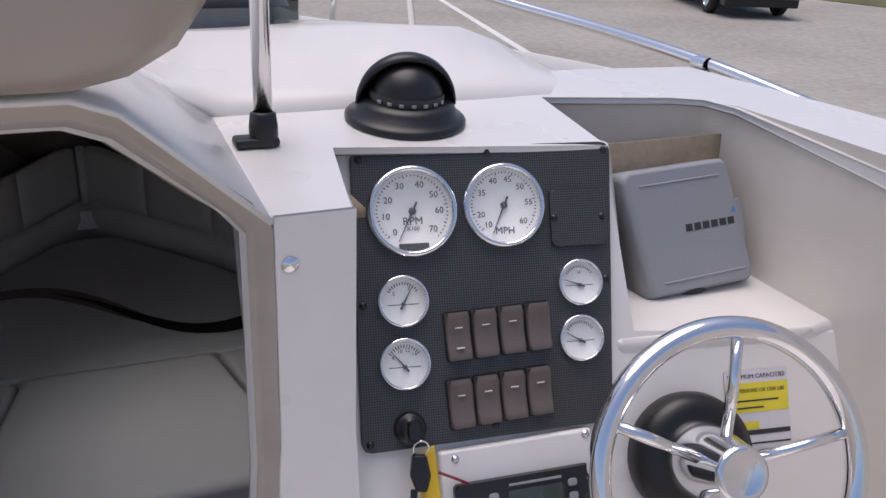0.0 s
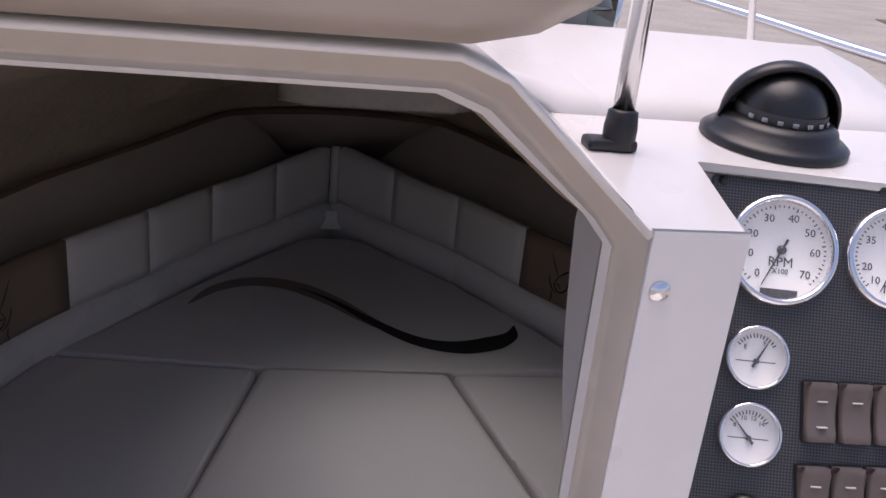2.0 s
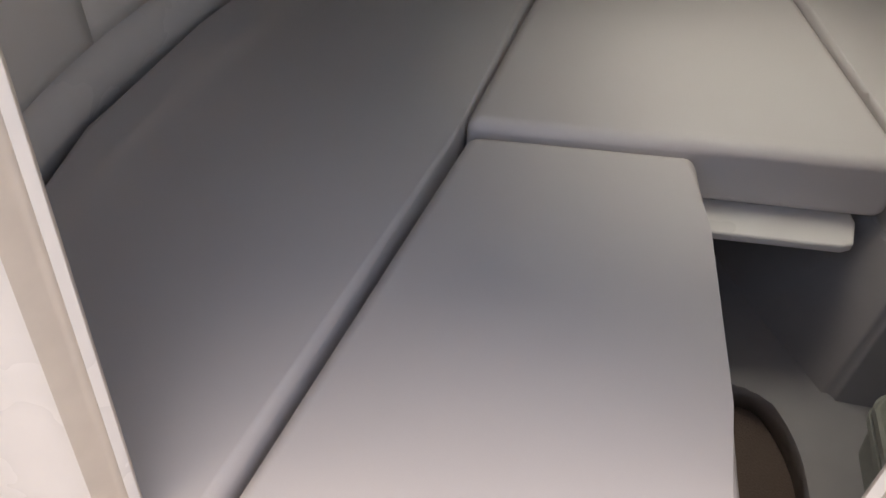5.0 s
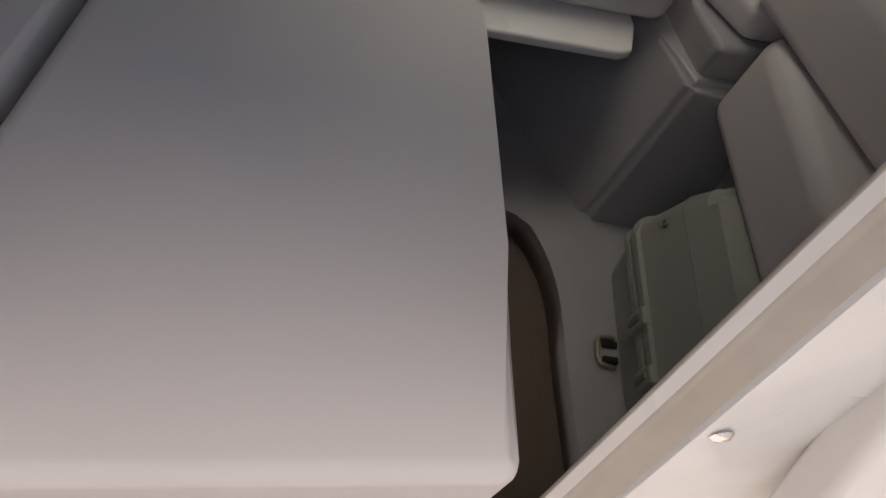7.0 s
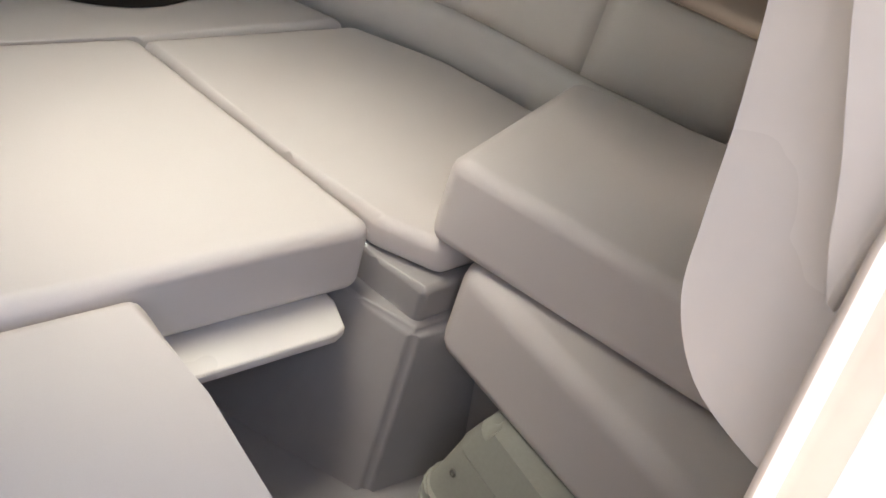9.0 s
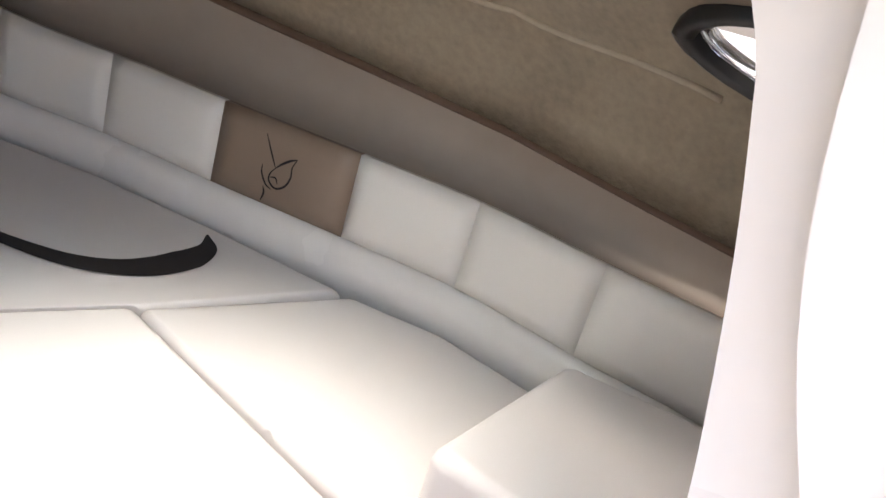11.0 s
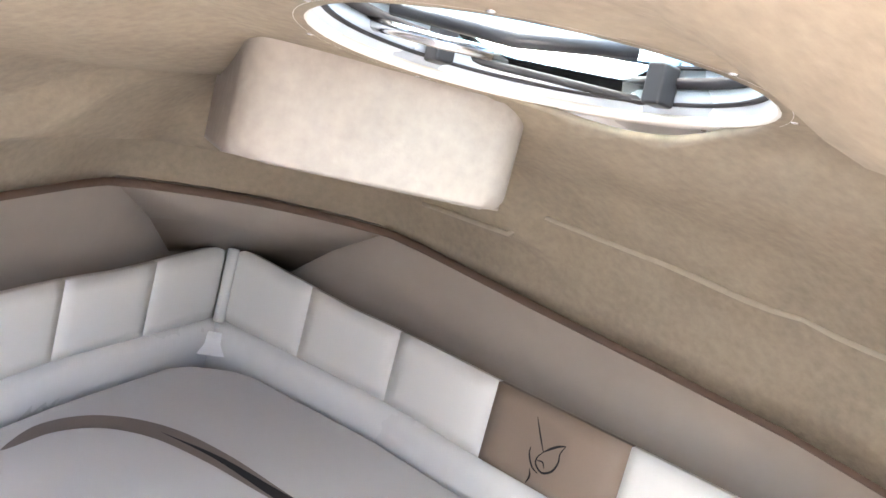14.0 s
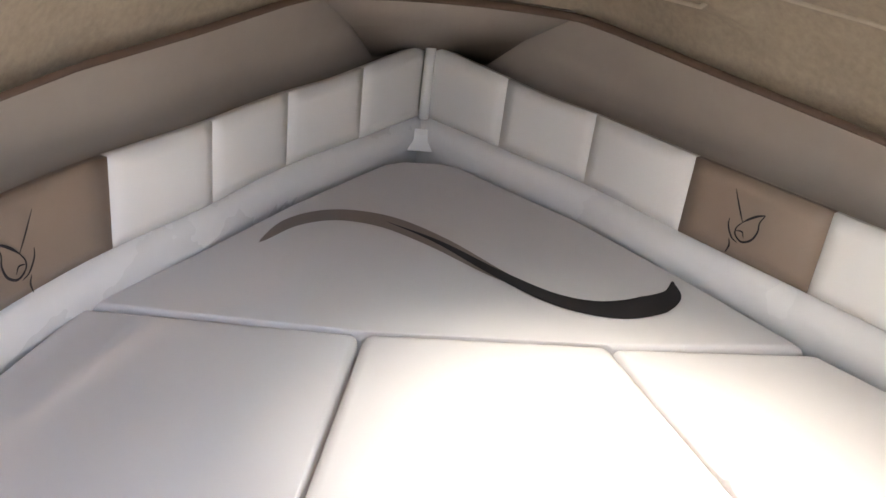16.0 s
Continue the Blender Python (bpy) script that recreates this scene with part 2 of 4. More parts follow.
def half(side, y):
    pts = side[::-1]
    return float(np.interp(y, [p[1] for p in pts], [p[0] for p in pts]))


def offset(side, d, y0=None):
    """The line moved outward by d."""
    out = []
    s = 1 if side is STAR else -1
    for i, p in enumerate(side):
        a, b = Vector(side[max(i - 1, 0)]), Vector(side[min(i + 1, len(side) - 1)])
        t = (b - a).normalized()
        n = Vector((-t.y, t.x)) * (1 if (-t.y) * s > 0 else -1)
        if i == 0:
            out.append((0.0, p[1] + d * 1.6))
        else:
            out.append((p[0] + n.x * d, p[1] + n.y * d))
    return out


def edge_z(y):
    return 1.055 + 0.078 * y


BOW_Y, BOW_A, BOW_R = 1.0, 0.74, 0.755


def smooth(t):
    t = max(0.0, min(1.0, t))
    return t * t * (3 - 2 * t)


def liner_edge(side, y):
    """Half width of the headliner, rounded off across the bow."""
    x = half(side, y)
    if y > BOW_Y:
        lim = BOW_A * math.sqrt(max(0.0, 1 - ((y - BOW_Y) / BOW_R) ** 2))
        x = max(-lim, min(lim, x))
    return x


def ceiling_z(x, y):
    s = STAR if x >= 0 else PORT
    d = 9.0
    for a, b in zip(s, s[1:]):
        a, b, p = Vector(a), Vector(b), Vector((x, y))
        k = max(0, min(1, (p - a).dot(b - a) / (b - a).length_squared))
        d = min(d, (p - a - k * (b - a)).length)
    if y > BOW_Y:
        d = min(d, BOW_R * max(0.0, 1 - math.hypot(x / BOW_A, (y - BOW_Y) / BOW_R)))
    plane = 1.60 - 0.10 * y
    if y < 0.65:
        low = 1.458 + 0.10 * y + max(0.0, y - 0.38) * 0.6
        plane += smooth((x + 0.12) / 0.24) * min(0.0, low - plane)
    e = edge_z(min(y, 1.8))
    return float(np.interp(d, [0, 0.04, 0.10, 0.20, 0.32, 0.46], [e, e + 0.10, 1.315 + 0.05 * (y - 0.9), 1.395 + 0.02 * (y - .6), min(plane, 1.46 - 0.02 * y), plane])) if plane > 1.47 else min(plane, float(np.interp(d, [0, 0.04, 0.10, 0.20, 0.32], [e, e + 0.10, 1.285, 1.39, 1.46])))


# ---- cabin shell ----
for side, name in ((STAR, "wall_starboard"), (PORT, "wall_port")):
    lines = [(0.10, 0.30), (0.02, 0.60), (0.0, 0.74), (-0.012, 0.775), (-0.010, 0.805), (0.004, 0.828), (0.022, 0.832)]
    rows = []
    for d, z in lines:
        rows.append([(p.x, p.y, z) for p in spline([(x, y, 0) for x, y in offset(side, d)], 4)])
    tagged(sheet(name, rows, GEL), "white moulded berth rail along the hull side", "wall", kind="structure")
    # ledge behind the padded panels and the hull side above it
    rows = []
    for d, dz in ((0.022, 0.832), (0.022, 0.975), (0.05, 0.985), (0.085, 1.0), (0.075, 1.08), (0.035, None)):
        rows.append([(p.x, p.y, (edge_z(min(p.y, 1.8)) + 0.03) if dz is None else dz) for p in spline([(x, y, 0) for x, y in offset(side, d)], 4)])
    tagged(sheet(name + "_liner", rows, BAND), "taupe moulded hull side above the padded panels", "wall", kind="structure")

NX, NY = 48, 56
rows = []
for j in range(NY + 1):
    y = 0.035 + (BOW_Y + BOW_R - 0.0005 - 0.035) * (1 - (1 - j / NY) ** 1.25)
    l, r = liner_edge(PORT, y), liner_edge(STAR, y)
    xs = [l + (r - l) * i / NX for i in range(NX + 1)]
    if y <= 0.305:
        xs = [x if x < 0.19 else 0.19 + 0.0004 * i for i, x in enumerate(xs)]
    rows.append([(x, y, ceiling_z(x, y)) for x in xs])
bm = bmesh.new()
low = [[bm.verts.new(p) for p in row] for row in rows]
high = [[bm.verts.new((p[0], p[1], p[2] + 0.010)) for p in row] for row in rows]
for j in range(NY):
    for i in range(NX):
        bm.faces.new((low[j][i], low[j + 1][i], low[j + 1][i + 1], low[j][i + 1]))
        bm.faces.new((high[j][i], high[j][i + 1], high[j + 1][i + 1], high[j + 1][i]))
ring = [low[0][i] for i in range(NX + 1)] + [low[j][NX] for j in range(1, NY + 1)] + [low[NY][i] for i in range(NX - 1, -1, -1)] + [low[j][0] for j in range(NY - 1, 0, -1)]
ringh = [high[0][i] for i in range(NX + 1)] + [high[j][NX] for j in range(1, NY + 1)] + [high[NY][i] for i in range(NX - 1, -1, -1)] + [high[j][0] for j in range(NY - 1, 0, -1)]
for k in range(len(ring)):
    q = (k + 1) % len(ring)
    bm.faces.new((ring[k], ring[q], ringh[q], ringh[k]))
ceiling = from_bm("ceiling", bm, LINER, soft=False)
tagged(ceiling, "beige mottled fabric headliner with soft creases", "ceiling", kind="structure")

HX, HY, HR = 0.065, 0.77, 0.232
HZ = 1.608 - 0.10 * HY
HATCH = Matrix.Translation((HX, HY, HZ)) @ Matrix.Rotation(math.atan(-0.10), 4, "X")


def eye_outline(k=1.0):
    """An almond-shaped port light, in its own plane."""
    out = []
    for i in range(28):
        a = 2 * math.pi * i / 28
        out.append((0.165 * k * math.cos(a), 0.075 * k * math.sin(a) * abs(math.sin(a)) ** 0.25))
    return out


def port_pose(side):
    s = 1 if side is STAR else -1
    c = Vector((s * 0.668 if s > 0 else -0.68, 0.45, 1.366))
    along = Vector((-s * 0.22, 0.97, 0.02)).normalized()
    up = Vector((-s * 0.76, -0.13, 0.64))
    up = (up - along * up.dot(along)).normalized()
    out = along.cross(up)
    return Matrix.Translation(c) @ Matrix((along, up, out)).transposed().to_4x4()


cutters = [lathe("cutter", [(0, -0.2), (HR, -0.2), (HR, 0.2), (0, 0.2)], GEL, 48, m=HATCH)]
for side in (STAR, PORT):
    cutters.append(prism("cutter", eye_outline(), -0.09, 0.09, GEL, m=port_pose(side)))
cut(ceiling, cutters)

# dark brown tube standing in for the shadow gap along the headliner's lower edge
ARC = [(liner_edge(STAR, y), y) for y in np.linspace(0.33, 1.69, 42)] + [(x, BOW_Y + BOW_R * math.sqrt(1 - (x / BOW_A) ** 2)) for x in np.linspace(0.265, -0.265, 26)] + [(liner_edge(PORT, y), y) for y in np.linspace(1.69, 0.08, 48)]
gap_line = [(x * 1.012, y, edge_z(min(y, 1.8)) - 0.004) for x, y in ARC]
tagged(tube("trim_headliner_edge", gap_line, 0.010, GAP, 8), "dark brown line for the shadow gap under the headliner", "trim", kind="structure")
for side in (STAR,):
    pts = [(p.x, p.y, ceiling_z(p.x, p.y) - 0.001) for p in spline([(x, y, 0) for x, y in offset(side, -0.10)[1:]], 5) if 0.55 < p.y < 1.55]
    tagged(tube("trim_headliner_seam", pts, 0.006, SEAM, 6), "pale seam along the headliner", "trim", kind="structure")
# flat cap over the bow corner
cap = [(x, BOW_Y + BOW_R * math.sqrt(1 - (x / BOW_A) ** 2) - 0.004) for x in np.linspace(-0.34, 0.34, 22)] + [(0.43, 1.62), (0.2, 2.0), (0.02, 2.22), (-0.2, 2.0), (-0.45, 1.62)]
tagged(prism("trim_bow_cap", cap, 1.190, 1.20, BAND), "taupe moulded cap over the bow corner", "trim", kind="structure")
facet = [[(-0.15, 1.985, 1.0), (0.0, 2.055, 1.012), (0.14, 1.985, 1.0)], [(-0.21, 1.88, 1.09), (0.0, 1.93, 1.10), (0.20, 1.88, 1.09)], [(-0.30, 1.735, 1.185), (0.0, 1.775, 1.187), (0.28, 1.735, 1.185)]]
tagged(sheet("trim_bow_facet", facet, BAND, thick=0.004), "taupe moulded facet across the bow corner", "trim", kind="structure")

# bump in the headliner below the hatch
pp = rounded(0.385, 0.36, 0.05, 5, 0.010, 1.196)
blk = prism("trim_headliner_box", pp, lambda x, y: 1.352 - 0.05 * (y - 1.03), 1.55, LINERL, 0.022, 4, only="both")
tagged(blk, "pale fabric-covered locker box in the headliner", "headliner box", kind="structure")

# ---- hatch in the ceiling ----
hatch = thing("deck_hatch", "round deck hatch with white flange and clear lid, closed", "hatch", m=HATCH)
lathe("flange", [(HR + 0.030, 0.0), (HR + 0.028, -0.005), (HR + 0.010, -0.008), (HR - 0.004, -0.006), (HR - 0.006, 0.004), (HR + 0.02, 0.006)], CREAM, 64, hatch)
lathe("bore", [(HR - 0.006, 0.004), (HR - 0.008, 0.014), (HR - 0.012, 0.016), (HR - 0.012, 0.030), (HR - 0.007, 0.032), (HR - 0.007, 0.056), (HR + 0.03, 0.058)], BORE, 64, hatch)
lathe("seal", [(HR - 0.009, 0.013), (HR - 0.015, 0.0145), (HR - 0.015, 0.0165), (HR - 0.009, 0.018)], RUBBER, 64, hatch)
lathe("inner_ring", [(HR - 0.007, 0.034), (HR - 0.020, 0.036), (HR - 0.020, 0.044), (HR - 0.007, 0.046)], RUBBER, 64, hatch)
pane = lathe("pane", [(0, 0.058), (HR + 0.02, 0.058), (HR + 0.02, 0.066), (0, 0.066)], TINT, 64, hatch)
pane.visible_shadow = False
lathe("rim", [(HR - 0.014, 0.056), (HR - 0.014, 0.070), (HR + 0.025, 0.072), (HR + 0.03, 0.056)], BLACK, 64, hatch)
for a in (20, 100, 200, 285):
    m = Matrix.Rotation(radians(a), 4, "Z") @ Matrix.Translation((HR - 0.03, 0, 0.02))
    box("latch", -0.016, 0.016, -0.013, 0.013, -0.012, 0.036, BLACK, 0.004, 2, hatch, m)
tube("stay_arm", [(-0.12, 0.14, 0.045), (0.0, 0.07, 0.035), (0.12, 0.02, 0.05)], 0.010, BLACK, 10, parent=hatch)
tube("handle", [(-0.14, 0.19, 0.03), (-0.06, 0.14, 0.022), (0.0, 0.12, 0.022)], 0.008, STEEL, 10, parent=hatch)
for a in range(0, 360, 45):
    lathe("screw", [(0, -0.0095), (0.004, -0.009), (0.0045, -0.006)], STEEL, 10, hatch, Matrix.Rotation(radians(a + 10), 4, "Z") @ Matrix.Translation((HR + 0.014, 0, 0)))

# ---- port lights ----
for side, nm in ((STAR, "window_1"), (PORT, "window_2")):
    win = thing(nm, "almond-shaped cabin port light with black rubber frame", "window", m=port_pose(side))
    win["kind"] = "structure"
    rows = []
    for k, z in ((0.86, 0.02), (0.86, 0.045), (0.93, 0.052), (1.04, 0.046), (1.06, 0.02)):
        o = eye_outline(k)
        rows.append([(x, y, 0.028 - z) for x, y in o + o[:1]])
    sheet("frame", rows, BLACK, win)
    rows = []
    for k, z in ((0.80, 0.010), (0.80, 0.026), (0.87, 0.026)):
        o = eye_outline(k)
        rows.append([(x, y, 0.028 - z) for x, y in o + o[:1]])
    sheet("rim", rows, CHROME, win)
    p = prism("pane", eye_outline(0.86), -0.004, 0.002, GLASS, parent=win)
    p.visible_shadow = False

# ---- padded side panels ----
def panel_run(side, cuts, brown):
    """Padded panels along the hull side between the given y."""
    line = spline([(x, y, 0) for x, y in side], 8)
    ys = [p.y for p in line][::-1]
    xs = [p.x for p in line][::-1]
    s = 1 if side is STAR else -1
    for k, (ya, yb) in enumerate(zip(cuts, cuts[1:])):
        n, h = 8, 6
        bm = bmesh.new()
        front, rear = [], []
        for i in range(n + 1):
            y = ya + (yb - ya) * i / n
            x = float(np.interp(y, ys, xs))
            dx = float(np.interp(y - 0.02, ys, xs)) - float(np.interp(y + 0.02, ys, xs))
            nrm = Vector((-0.04 * s, -abs(dx), 0)).normalized()
            fr, re = [], []
            for j in range(h + 1):
                e = min(i, n - i, j, h - j)
                puff = (0.0, 0.008, 0.0115, 0.012, 0.012)[min(e, 4)]
                ztop = 0.992 + 0.03 * max(0, (y - 1.75)) / 0.3
                z = 0.832 + (ztop - 0.832) * j / h
                c = Vector((x, y, z)) - nrm * 0.012
                fr.append(bm.verts.new(c + nrm * (0.012 + puff)))
                re.append(bm.verts.new(c - nrm * 0.004))
            front.append(fr), rear.append(re)
        for g in (front, rear):
            for i in range(n):
                for j in range(h):
                    bm.faces.new((g[i][j], g[i + 1][j], g[i + 1][j + 1], g[i][j + 1]))
        loop = [(i, 0) for i in range(n)] + [(n, j) for j in range(h)] + [(i, h) for i in range(n, 0, -1)] + [(0, j) for j in range(h, 0, -1)]
        for a, b in zip(loop, loop[1:] + loop[:1]):
            bm.faces.new((front[a[0]][a[1]], front[b[0]][b[1]], rear[b[0]][b[1]], rear[a[0]][a[1]]))
        dark = k == brown
        ob = from_bm("side_panel", bm, BROWN if dark else VINYLW, soft=False)
        tagged(ob, "brown padded vinyl panel with line-drawn fish motif" if dark else "white padded vinyl panel on the hull side", "padded panel", "padded panels along the hull sides")
        if dark:
            ym = (ya + yb) / 2
            xm = float(np.interp(ym, ys, xs))
            d = Vector((float(np.interp(yb, ys, xs)) - float(np.interp(ya, ys, xs)), yb - ya, 0)).normalized()
            if s < 0:
                d = -d
            z = Vector((0, 0, 1))
            out = d.cross(z)
            c = Vector((xm, ym, 0.908)) + out * 0.018
            mm = Matrix.Translation(c) @ Matrix((d, z, out)).transposed().to_4x4()
            f = s
            for stroke, w in (([(-0.035, 0.062), (-0.018, 0.03), (-0.004, 0.006)], 0.0022),
                              ([(0.036, 0.036), (0.022, 0.029), (0.008, 0.018), (-0.004, 0.006)], 0.003),
                              ([(0.036, 0.036), (0.029, 0.018), (0.030, 0.0), (0.022, -0.020), (0.004, -0.031), (-0.012, -0.022), (-0.013, -0.008), (-0.004, 0.006)], 0.0026),
                              ([(-0.032, 0.004), (-0.030, -0.012), (-0.018, -0.03), (-0.004, -0.036)], 0.0024),
                              ([(-0.012, -0.014), (0.0, -0.012), (0.006, -0.022)], 0.002),
                              ([(-0.022, -0.035), (-0.018, -0.048), (-0.022, -0.064)], 0.0024)):
                ribbon("motif", [(f * x, y) for x, y in stroke], lambda t, w=w: w * (0.5 + 1.0 * math.sin(math.pi * t)), DECAL, 0.0, ob, mm)


panel_run(STAR, [2.066, 1.845, 1.63, 1.392, 1.14, 0.935, 0.70, 0.46], 3)
panel_run(PORT, [2.066, 1.845, 1.635, 1.42, 1.215, 0.845, 0.60, 0.36, 0.10], 4)
tagged(tube("trim_bow_bead", [(0.003, 2.038, z) for z in (0.832, 0.90, 0.96, 1.018)], 0.014, VINYLW, 12), "white vinyl bead where the side panels meet", "trim", kind="structure")
# bow fitting at the apex of the berth
fit_b = prism("bow_plate", rounded(0.13, 0.06, 0.02, 4), 0, 0.004, GEL, 0.001, 1, m=Matrix.Translation((0.006, 2.03, 0.775)) @ Matrix.Rotation(radians(80), 4, "X"))
tagged(fit_b, "white moulded plate with two screws in the bow corner", "bow plate")
for x in (-0.035, 0.035):
    lathe("screw", [(0, 0.007), (0.004, 0.006), (0.005, 0.0035)], STEEL, 10, fit_b, Matrix.Translation((x, 0.012, 0)))

# ---- berth base, floor, boards ----
base_s = prism("berth_base_starboard", [(0.44, 0.47), (0.60, 0.60), (0.80, 0.55), (0.92, -0.03), (0.51, -0.03), (0.46, 0.20)], FLOOR - 0.05, TOP - 0.14, BASE, 0.015, 3)
tagged(base_s, "grey-white moulded berth base on the starboard side", "berth base", kind="structure")
bm = bmesh.new()
hi_p = [(0.322, 0.467), (0.47, 0.460), (0.62, 0.62), (0.55, 1.05), (0.20, 1.05), (0.298, 0.556)]
lo_p = [(0.276, 0.428), (0.47, 0.40), (0.62, 0.62), (0.55, 1.05), (0.02, 1.0), (0.19, 0.60)]
pa = [bm.verts.new((x, y, FLOOR - 0.03)) for x, y in lo_p]
pb = [bm.verts.new((x, y, 0.644)) for x, y in hi_p]
bm.faces.new(pa[::-1]), bm.faces.new(pb)
for i in range(6):
    bm.faces.new((pa[i], pa[(i + 1) % 6], pb[(i + 1) % 6], pb[i]))
bmesh.ops.bevel(bm, geom=bm.edges[:], offset=0.014, segments=3, affect="EDGES")
pillar = from_bm("berth_base_pillar", bm, BASE)
tagged(pillar, "stepped moulded corner of the berth base", "berth base", kind="structure")
step = prism("berth_base_step", [(0.334, 0.484), (0.46, 0.489), (0.60, 0.62), (0.58, 1.05), (0.26, 1.05), (0.316, 0.567)], 0.63, 0.697, BASE, 0.010, 3)
tagged(step, "raised step on top of the berth base", "berth base", kind="structure")
base_p = prism("berth_base_port", [(-0.92, 0.03), (-0.55, 0.03), (-0.36, 0.58), (-0.22, 1.12), (-0.62, 1.14), (-0.80, 0.80)], WELL, TOP - 0.105, BASE, 0.012, 2)
tagged(base_p, "moulded berth base on the port side", "berth base", kind="structure")
base_f = prism("berth_base_forward", [(-0.65, 1.12), (0.60, 1.08), (0.33, 1.6), (0.02, 2.02), (-0.34, 1.62)], WELL, TOP - 0.105, BASE, 0.01, 2)
tagged(base_f, "moulded base under the forward cushion", "berth base", kind="structure")
board = prism("insert_board", [(-0.33, 0.532), (0.230, 0.509), (0.247, 0.516), (0.261, 0.563), (0.20, 1.07), (-0.21, 1.09)], TOP - 0.124, TOP - 0.108, GEL, 0.004, 2)
tagged(board, "white board carrying the centre berth cushion", "board")

floor_pts = [(0.12, 0.45)] + [(p.x, p.y) for p in spline([(0.13, 0.445, 0), (0.185, 0.425, 0), (0.219, 0.325, 0), (0.214, 0.18, 0), (0.207, -0.10, 0)], 5)] + [(0.95, -0.10), (0.95, 1.0), (0.12, 1.0)]
led = prism("floor_ledge", floor_pts, WELL - 0.02, FLOOR, BASE, 0.006, 2, only="top")
tagged(led, "grey-white moulded ledge beside the cabin floor", "floor", kind="structure")
fl = box("floor", -0.95, 0.95, -0.14, 2.1, WELL - 0.03, WELL, CARPET)
tagged(fl, "dark brown carpet on the cabin floor", "floor", kind="structure")

# ---- cushions ----
def cushion(poly, z0, z1, label, bevel=0.016, mat=VINYL):
    ob = prism("cushion", poly, z0, z1, mat, bevel, 4)
    return tagged(ob, label, "cushion", "berth cushions")


G = 0.003
fore = [(-0.660, 1.171), (-0.200, 1.110), (0.219, 1.086), (0.600, 1.082), (0.445, 1.36), (0.31, 1.60), (0.10, 1.905), (0.045, 1.935), (-0.055, 1.935), (-0.11, 1.905), (-0.325, 1.615), (-0.48, 1.39)]
fc = cushion(fore, TOP - 0.105, TOP, "pale grey vinyl bow cushion with brown and black swoosh")
cushion([(-0.66, 1.166), (-0.207, 1.104), (-0.337, 0.590), (-0.53, -0.05), (-0.90, -0.05), (-0.87, 0.52), (-0.785, 0.80)], TOP - 0.105, TOP, "pale grey vinyl berth cushion on the port side")
cushion([(-0.200, 1.104), (0.216, 1.080), (0.302, 0.565), (-0.331, 0.590)], TOP - 0.107, TOP + 0.004, "pale grey vinyl centre insert cushion", 0.02)
cushion([(0.222, 1.080), (0.605, 1.072), (0.705, 0.92), (0.765, 0.70), (0.70, 0.61), (0.43, 0.498), (0.366, 0.498), (0.316, 0.580), (0.288, 0.75)], TOP - 0.053, TOP - 0.002, "pale grey vinyl berth cushion on the starboard side")
cushion([(-0.322, 0.583), (0.004, 0.573), (0.006, 0.42), (-0.004, 0.15), (-0.015, -0.06), (-0.525, -0.06)], TOP - 0.125, TOP - 0.012, "pale grey vinyl filler cushion by the companionway", 0.018)
cushion([(0.345, 0.522), (0.685, 0.635), (0.80, 0.42), (0.87, 0.0), (0.87, -0.05), (0.515, -0.05)], TOP + 0.002, TOP + 0.125, "loose cream vinyl cushion stacked on another", 0.02)
low_c = cushion([(0.362, 0.466), (0.68, 0.57), (0.78, 0.52), (0.86, -0.05), (0.345, -0.05)], TOP - 0.145, TOP, "loose cream vinyl cushion under the stacked one", 0.026)

# swoosh sewn on the bow cushion
SW = [(-0.388, 1.424), (-0.325, 1.525), (-0.235, 1.573), (-0.13, 1.55), (-0.03, 1.46), (0.07, 1.33), (0.16, 1.235), (0.25, 1.20), (0.335, 1.215), (0.405, 1.26), (0.432, 1.32)]
ribbon("swoosh", SW[:7], lambda t: 0.062 * math.sin(math.pi * min(1, t * 1.0)) ** 0.7, TAUPE, TOP + 0.0012, fc)
ribbon("swoosh", SW[3:], lambda t: 0.066 * min(1, t * 1.6) * (1 - max(0, t - 0.75) / 0.25 * 0.95), DECAL, TOP + 0.0022, fc)

# ---- grey case on the ledge ----
case = thing("storage_case", "grey-green hard plastic storage case with latched lid", "storage case", m=Matrix.Translation((0.416, 0.226, FLOOR)) @ Matrix.Rotation(radians(-5.6), 4, "Z") @ Matrix.Scale(1.07, 4))


def frustum(name, w0, l0, w1, l1, z0, z1, r, mat, bevel, dx=0.0):
    bm = bmesh.new()
    a = [bm.verts.new((x, y, z0)) for x, y in rounded(w0, l0, r)]
    b = [bm.verts.new((x + dx, y, z1)) for x, y in rounded(w1, l1, r)]
    bm.faces.new(a[::-1]), bm.faces.new(b)
    for i in range(len(a)):
        j = (i + 1) % len(a)
        bm.faces.new((a[i], a[j], b[j], b[i]))
    if bevel:
        bmesh.ops.bevel(bm, geom=[e for e in bm.edges if all(v in b for v in e.verts)], offset=bevel, segments=3, affect="EDGES")
    ob = from_bm(name, bm, mat, case, soft=False)
    ob.data.set_sharp_from_angle(angle=0.6)
    return ob


